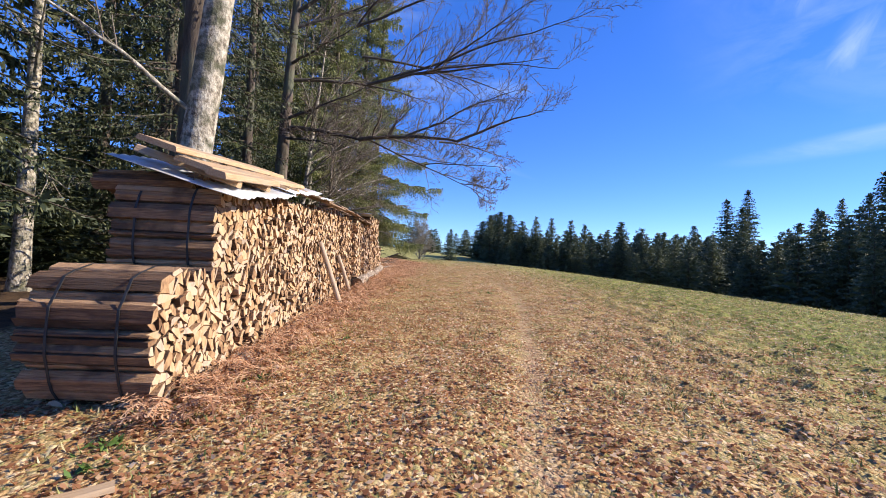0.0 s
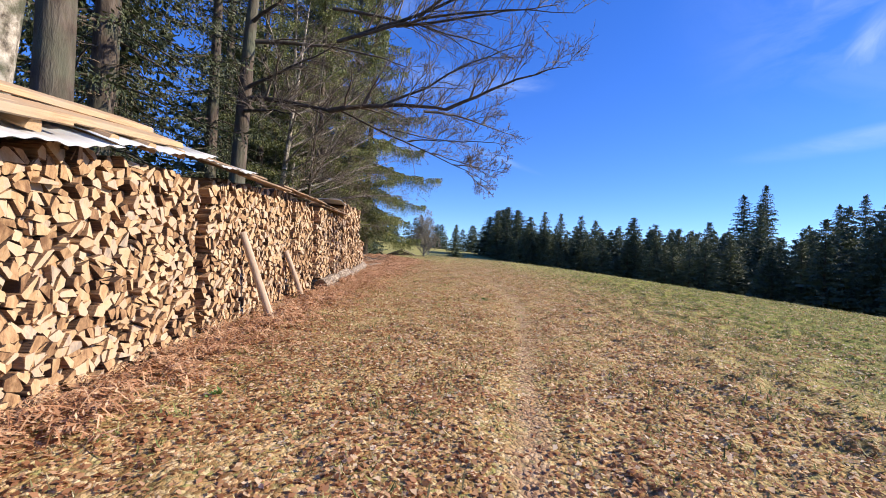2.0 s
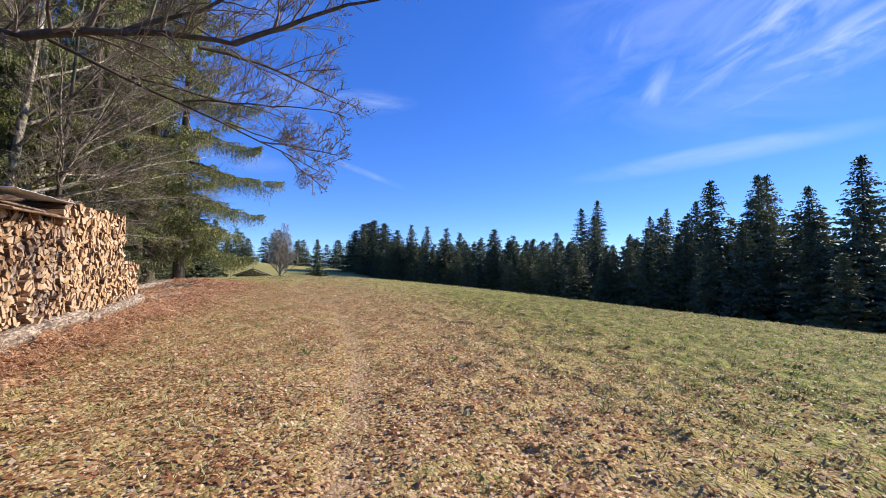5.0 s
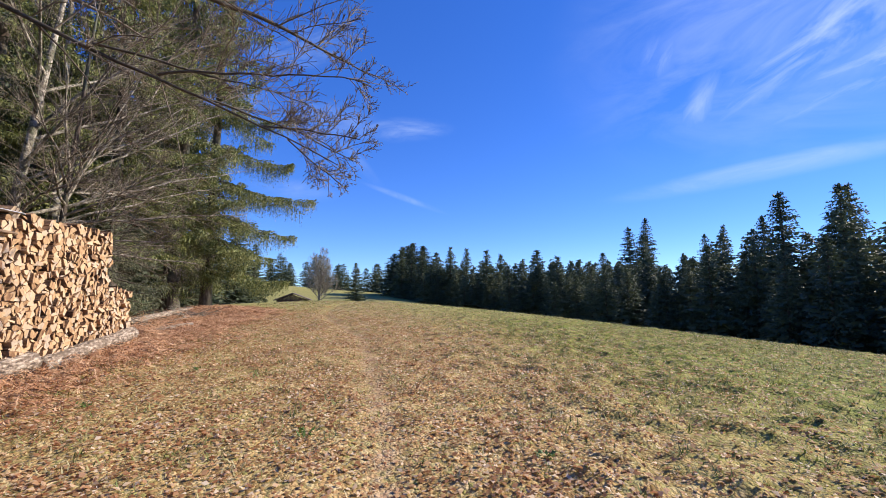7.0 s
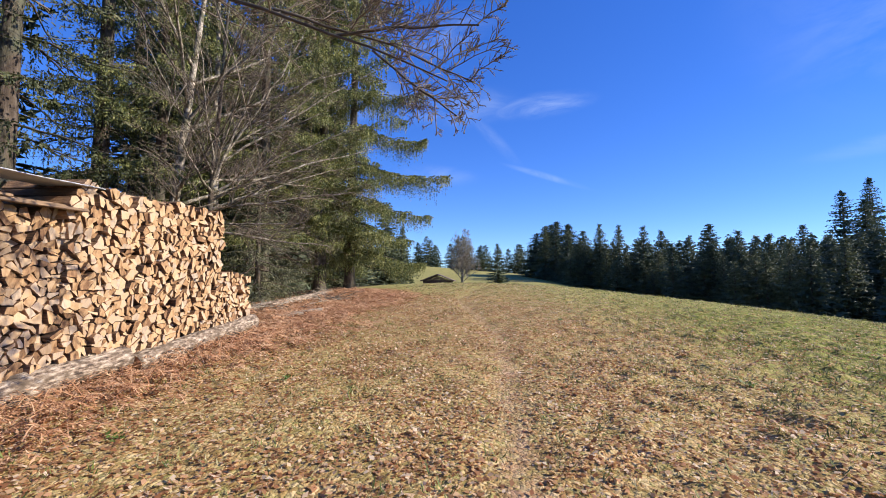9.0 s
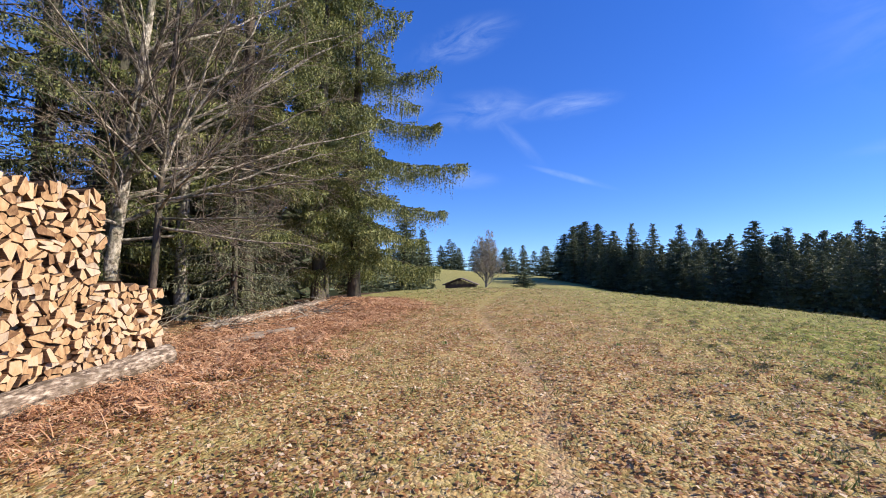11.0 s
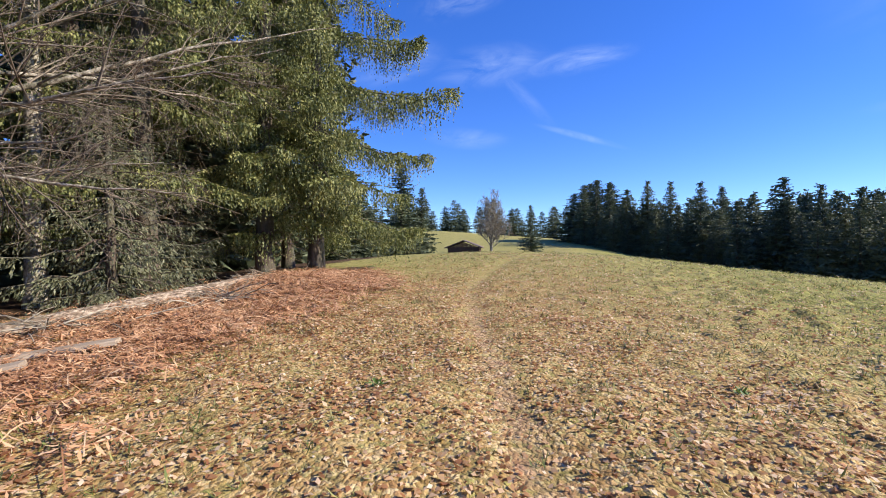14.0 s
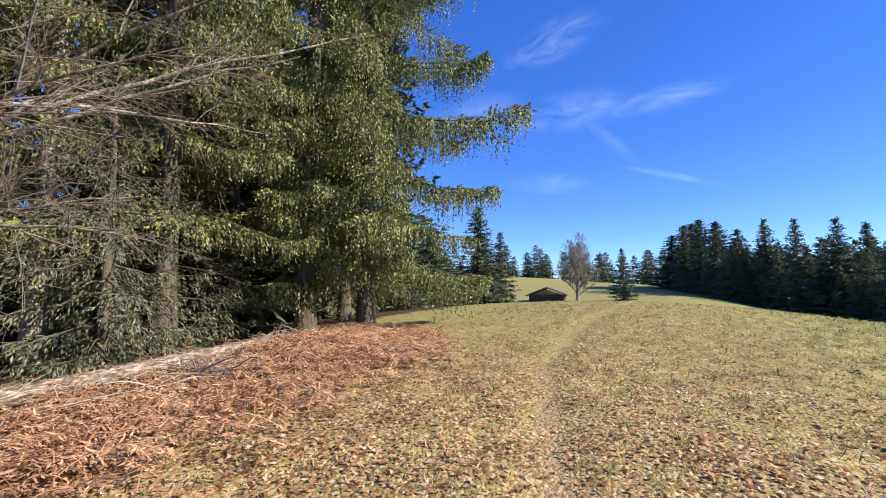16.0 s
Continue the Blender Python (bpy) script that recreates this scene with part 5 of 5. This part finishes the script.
def build_barn(x, y):
    z = gz(x, y) - 0.85
    root = thing("barn", "small dark weathered wooden field barn with a low gable roof", "barn", at=(x, y, z), rz=8)
    for name, b in (("wall", (-2.4, 2.4, -2.9, -2.8, 0, 1.75)), ("wall", (-2.4, 2.4, 2.8, 2.9, 0, 1.75)), ("wall", (-2.4, -2.3, -2.8, 2.8, 0, 1.75)), ("wall", (2.3, 2.4, -2.8, 2.8, 0, 1.75))):
        bm = bmesh.new()
        box(bm, *b, bevel=0.01)
        part(name, bm, M_BARN, root)
    for k in range(24):
        bm = bmesh.new()
        box(bm, -2.38 + k * 0.2, -2.2 + k * 0.2, -2.93, -2.9, 0.02, 1.75 + 0.85 * (1 - abs(-2.29 + k * 0.2) / 2.4), bevel=0.006)
        part("board", bm, M_BARN, root)
    for s in (-1, 1):
        bm = bmesh.new()
        v = [bm.verts.new(p) for p in ((0, -3.3, 2.75), (0, 3.3, 2.75), (s * 2.9, 3.3, 1.62), (s * 2.9, -3.3, 1.62))]
        w = [bm.verts.new((p.co.x, p.co.y, p.co.z + 0.12)) for p in v]
        for q in range(4):
            r = (q + 1) % 4
            bm.faces.new((v[q], v[r], w[r], w[q]))
        bm.faces.new(v)
        bm.faces.new(w)
        bmesh.ops.recalc_face_normals(bm, faces=bm.faces)
        part("roof", bm, M_ROOF, root, "brown tiled roof slope")
    return root


build_barn(-15.7, 84)
bare_tree("leafless round-crowned tree beside the barn", (-11.3, 83), 5.0, 0.24, (0, 0),
          [(0.6 + 0.13 * k, (-11.3 + 3.1 * math.cos(k * 2.4) * (1 - 0.035 * k), 83 + 3.1 * math.sin(k * 2.4) * (1 - 0.035 * k), gz(-11.3, 83) + 3.0 + 0.27 * k)) for k in range(22)],
          310, M_PALE, M_TWIG_PALE, levels=(13, 9, 3), ratio=0.5, limb_r=0.07, keep=0.1, min_r=0.022, droop=-0.25)


# ---- on the ground ----
def scatter(rng, n, x0, x1, y0, y1, keep):
    x, y = rng.uniform(x0, x1, n), rng.uniform(y0, y1, n)
    ok = rng.uniform(0, 1, n) < keep(x, y)
    return x[ok], y[ok]


def patchy(x, y, s=1.0):
    return 0.5 + 0.5 * np.sin(1.3 * s * x + 2.1 * np.sin(0.9 * s * y)) * np.sin(1.7 * s * y + 1.4 * np.sin(1.1 * s * x))


def outside_pile(x, y):
    """False where the pile and the woodland floor lie."""
    return ~((x < face_x(y) + 0.02) & (y > 3.4) & (y < 18.8))


def thin_far(y, x, reach):
    return 1 - 0.72 * smooth((y - reach) / 18) * 1.0


def russet_at(x, y):
    """Where the leaves lie damp and reddish: near the pile, thinning out along the walk."""
    return np.clip(0.9 * np.exp(-np.clip(x - face_x(y), 0, 9) / 2.2) * (1 - 0.5 * smooth((y - 8) / 12)) + 0.3 * (1 - smooth((y - 3) / 6)) + 0.08, 0, 0.9)


def fallen_leaves():
    rng = np.random.default_rng(401)
    x, y = scatter(rng, 1150000, -7.5, 19, -1.5, 44, lambda x, y: np.clip(litter_at(x, y) * (0.3 + 1.1 * patchy(x, y, 1.6)), 0, 1) * outside_pile(x, y) * thin_far(y, x, 20) * (1 - 0.25 * smooth((x - 3) / 6)) * (1 - 0.75 * np.exp(-((x - trail_x(y)) / 0.22) ** 2)))
    n = len(x)
    size = rng.uniform(0.022, 0.058, n) * (1 + 0.5 * smooth((y - 29) / 14))
    p = np.stack([x, y, ground_z(x, y) + rng.uniform(0.002, 0.012, n)], -1)
    a = rng.uniform(0, 6.283, n)
    d = unit(np.stack([np.cos(a), np.sin(a), rng.normal(0.05, 0.27, n)], -1))
    side = unit(np.cross(d, unit(np.stack([rng.normal(0, 0.33, n), rng.normal(0, 0.33, n), np.ones(n)], -1))))
    up = np.cross(side, d)
    l, w = size[:, None], (size * rng.uniform(0.28, 0.44, n))[:, None]
    cup = (rng.uniform(-0.3, 0.8, n)[:, None]) * w
    v = np.stack([p, p + d * l * 0.5 + side * w + up * cup, p + d * l * 1.1, p + d * l * 0.5 - side * w + up * cup], 1)
    red = rng.uniform(0, 1, n) < russet_at(x, y)
    for name, label, pick, mat in (("fallen_leaves", "dry curled pale brown beech leaves scattered over the meadow", ~red, M_LEAF), ("fallen_leaves", "damp russet beech leaves lying along the wood pile", red, M_LEAF_RED)):
        vv = v[pick].reshape(-1, 3)
        tagged(new(name, fast_mesh(name, vv, np.arange(len(vv)).reshape(-1, 4), mat)), label, "leaves", kind="stuff")


def grass(name, label, seed, count, keep, mat, per, height, width):
    rng = np.random.default_rng(seed)
    x, y = scatter(rng, count, -7.0, 22, -1.5, 50, lambda x, y: keep(x, y) * outside_pile(x, y) * thin_far(y, x, 22) * (1 - 0.75 * np.exp(-((x - trail_x(y)) / 0.3) ** 2)))
    t = len(x)
    bulk = np.repeat(rng.uniform(0.55, 1.25, t), per)
    x, y = np.repeat(x, per) + rng.normal(0, 0.045, t * per) * bulk, np.repeat(y, per) + rng.normal(0, 0.045, t * per) * bulk
    n = len(x)
    far = (1 + 0.6 * smooth((y - 27) / 16)) * bulk
    p = np.stack([x, y, ground_z(x, y) - 0.004], -1)
    a = rng.uniform(0, 6.283, n)
    d = unit(np.stack([np.cos(a) * 0.9, np.sin(a) * 0.9, rng.uniform(0.3, 1.3, n)], -1))
    side = unit(np.cross(d, [0, 0, 1.0]))
    v, f = blade_arrays(p, d, side, rng.uniform(*height, n) * far, rng.uniform(*width, n) * far, 1.5)
    ob = new(name, fast_mesh(name, v, f, mat))
    tagged(ob, label, "grass", kind="stuff")


def green_at(x, y):
    return smooth((x - 0.8) / 4.5) * (1 - 0.7 * smooth((y - 15 - 0.8 * np.clip(x, 0, 12)) / 14))


def frond_field(name, label, count, place, seed, size=(0.35, 0.8), mat=None):
    """Dead bracken fronds lying over one another."""
    rng = np.random.default_rng(seed)
    x, y = place(rng, count)
    n = len(x)
    L = rng.uniform(*size, n)
    a = rng.uniform(0, 6.283, n)
    rise = rng.uniform(0.01, 0.16, n)
    start = np.stack([x, y, ground_z(x, y) + rng.uniform(0.0, 0.08, n)], -1)
    out = np.stack([np.cos(a), np.sin(a), 0 * a], -1)
    pairs = 9
    V, F, base = [], [], 0
    s = np.linspace(0.0, 1.0, 6)
    pts = start[:, None] + out[:, None] * (L[:, None] * s)[..., None]
    pts[..., 2] += rise[:, None] * np.sin(s * 2.6) + 0.0
    side = np.stack([-np.sin(a), np.cos(a), rng.normal(0, 0.25, n)], -1)
    w = 0.004
    v = np.stack([pts - side[:, None] * w, pts + side[:, None] * w], 2).reshape(-1, 3)
    k = np.arange(n)[:, None, None] * 12 + np.arange(5)[None, :, None] * 2
    V.append(v)
    F.append((k + np.array([0, 1, 3, 2])).reshape(-1, 4))
    base = len(v)
    for i in range(pairs):
        u = 0.25 + 0.72 * i / (pairs - 1)
        p = start + out * (L * u)[:, None]
        p[:, 2] += rise * np.sin(u * 2.6)
        for sg in (-1, 1):
            d = unit(side * sg + out * 0.45 + rng.normal(0, 0.22, (n, 3)) + np.array([0, 0, -0.18]))
            sd = unit(np.cross(d, np.array([0, 0, 1.0]) + rng.normal(0, 0.3, (n, 3))))
            ln = np.minimum(L, 0.6) * 0.26 * (1.06 - u) * rng.uniform(0.6, 1.2, n) + 0.012
            vv, ff = blade_arrays(p, d, sd, ln, ln * 0.085 + 0.002, 0.6)
            V.append(vv)
            F.append(ff + base)
            base += len(vv)
    ob = new(name, fast_mesh(name, np.concatenate(V), np.concatenate(F), mat or M_BRACKEN))
    return tagged(ob, label, "bracken", kind="stuff")


def along_front(rng, n):
    y = rng.uniform(3.2, 19.5, n)
    x = face_x(y) + 0.05 + np.abs(rng.normal(0, 0.62, n)) * (0.45 + 0.55 * smooth((y - 7) / 8))
    return x, y


def bank_area(rng, n):
    y = rng.uniform(17.5, 30.5, n)
    edge = np.interp(y, [17.5, 20, 24, 27, 30.5], [-4.0, -3.9, -4.4, -4.2, -6.2])
    x = edge + rng.normal(0, 0.55, n) - np.abs(rng.normal(0, 1.5, n))
    ok = (x > -9.2) & ~((y < 18.9) & (x < face_x(y) + 0.1))
    return x[ok], y[ok]


fallen_leaves()
grass("grass", "short green meadow grass in tufts", 402, 92000, lambda x, y: (0.22 + 0.6 * green_at(x, y)) * np.clip(1.6 * patchy(x, y, 2.3) - 0.1, 0.12, 1), M_GRASS, 9, (0.04, 0.115), (0.003, 0.007))
grass("dry_grass", "bleached matted straw-coloured meadow grass", 403, 84000, lambda x, y: (0.5 - 0.32 * green_at(x, y)) * (1 - 0.55 * litter_at(x, y)) * (0.25 + 0.9 * patchy(x, y, 1.7)), M_STRAW, 7, (0.035, 0.10), (0.0028, 0.006))
frond_field("bracken", "reddish-brown dead bracken along the foot of the wood pile", 1900, along_front, 411, size=(0.22, 0.5))
frond_field("bracken", "reddish-brown dead bracken covering the bank at the wood's edge", 3800, bank_area, 412)
frond_field("bracken", "heap of matted rust-brown bracken on the bank", 900, lambda r, n: (-5.6 + r.normal(0, 0.75, n), 26.6 + r.normal(0, 1.1, n)), 413, size=(0.4, 0.9))

# trunk lying at the edge of the wood
log_round("fallen_trunk", (-7.2, 21.9, gz(-7.2, 21.9) + 0.06), (-6.72, 26.25, gz(-6.72, 26.25) + 0.12), 0.15, 0.115, M_FLAKED, "long grey-brown trunk with flaking bark lying on the bank of bracken", "log", 501, sides=16)
for n, (a, b, w) in enumerate([((-5.75, 21.05), (-4.75, 21.85), 0.22), ((-5.35, 20.55), (-4.85, 21.05), 0.2)]):
    slab("split_plank", (*a, gz(*a) + 0.07), (*b, gz(*b) + 0.14), w, 0.06, M_GREYWOOD, "pale split plank lying on the bracken", "plank", 510 + n, "planks on the bank", waney=0.1)
a, b = (-2.9, 2.05), (-2.45, 2.45)
slab("split_plank", (*a, gz(*a) + 0.015), (*b, gz(*b) + 0.015), 0.11, 0.035, M_PLANK, "small pale piece of split wood lying on leaves", "plank", 515)


def brush_heap(label, at, count, size, seed, flat=0.35):
    rng = np.random.default_rng(seed)
    z = gz(*at)
    paths = []
    for k in range(count):
        p = np.array([rng.normal(0, size * 0.35), rng.normal(0, size * 0.35), rng.uniform(0.02, 0.16)])
        a = rng.uniform(0, 6.28)
        L = size * rng.uniform(0.5, 1.2)
        paths.append((bent(p, p + np.array([math.cos(a) * L, math.sin(a) * L, rng.uniform(-0.04, flat) * L]), 0.04, rng, 6, 0.08), np.linspace(0.014, 0.004, 6)))
    sub = twigs(paths, rng, 0, 0.2, count=5, ratio=0.4, lift=0.1)
    root = thing("brush_heap", label, "branches", at=(*at, z))
    part("brushwood", fast_mesh("brushwood", *tube_arrays(paths + sub, 4), M_TWIG_PALE), None, root)["kind"] = "stuff"


brush_heap("heap of dry broken branches beside the fallen trunk", (-5.95, 24.5), 26, 0.75, 521)
brush_heap("heap of dry broken branches on the bracken bank", (-6.4, 22.4), 18, 0.9, 522)
brush_heap("heap of thin dry branches below the spruce", (-7.3, 27.4), 30, 0.9, 523)
brush_heap("low tangle of dry twigs behind the bracken", (-8.4, 20.6), 34, 1.1, 524, flat=0.7)


def stone(label, at, size, seed):
    rng = random.Random(seed)
    bm = bmesh.new()
    bmesh.ops.create_icosphere(bm, subdivisions=2, radius=1.0)
    for v in bm.verts:
        k = 1 + 0.16 * noise.noise(v.co * 1.7 + Vector((seed, 0, 0)))
        v.co = Vector((v.co.x * size[0] * k, v.co.y * size[1] * k, max(-0.4, v.co.z) * size[2] * k))
    me = bpy.data.meshes.new("stone")
    bm.to_mesh(me)
    bm.free()
    me.materials.append(M_STONE)
    ob = new("stone", smooth_shade(me))
    ob.matrix_basis = pose(at[0], at[1], gz(*at[:2]) + size[2] * 0.25, 0, 0, rng.uniform(0, 360))
    tagged(ob, label, "stone")


stone("flat pale stone under the front of the pile", along_pile(4.98, 0.0, 0), (0.16, 0.2, 0.09), 3)
stone("small pale stone at the foot of the pile", along_pile(4.75, 0.08, 0), (0.08, 0.1, 0.06), 4)


def weed(label, at, size, seed):
    """A low rosette of green leaves."""
    rng = np.random.default_rng(seed)
    n = 18
    a = rng.uniform(0, 6.283, n)
    d = unit(np.stack([np.cos(a), np.sin(a), rng.uniform(0.15, 1.1, n)], -1))
    side = unit(np.cross(d, [0, 0, 1.0]))
    p = np.stack([rng.normal(0, size * 0.35, n), rng.normal(0, size * 0.35, n), rng.uniform(0, 0.04, n)], -1)
    v, f = blade_arrays(p, d, side, rng.uniform(0.35, 0.8, n) * size, rng.uniform(0.10, 0.2, n) * size, 0.4)
    root = thing("weed", label, "plant", "green weeds among the leaves", at=(at[0], at[1], gz(*at)), rz=0)
    k, q = len(v) // n, len(f) // n
    for i in range(n):
        part("leaf", fast_mesh("leaf", v[i * k:(i + 1) * k], f[:q], M_WEED), None, root)


M_WEED = material("green_weed_leaf", [(0.2, (0.05, 0.09, 0.02)), (0.5, (0.10, 0.17, 0.035)), (0.8, (0.18, 0.24, 0.06))], scale=6, rough=0.5, bump=0, per_island=0.4, translucent=0.25)
for n, (x, y, s) in enumerate([(-2.62, 4.35, 0.10), (-2.95, 3.35, 0.13), (-2.3, 6.3, 0.10), (-2.9, 2.9, 0.14), (-2.75, 2.6, 0.12), (-2.2, 16.2, 0.09), (-1.6, 21.8, 0.10), (-2.6, 14.4, 0.10), (0.0, 13.3, 0.11), (2.1, 12.6, 0.10), (3.3, 17.4, 0.12), (1.4, 22.4, 0.11)]):
    weed("small tuft of green leaves growing among dry litter", (x, y), s, 600 + n)
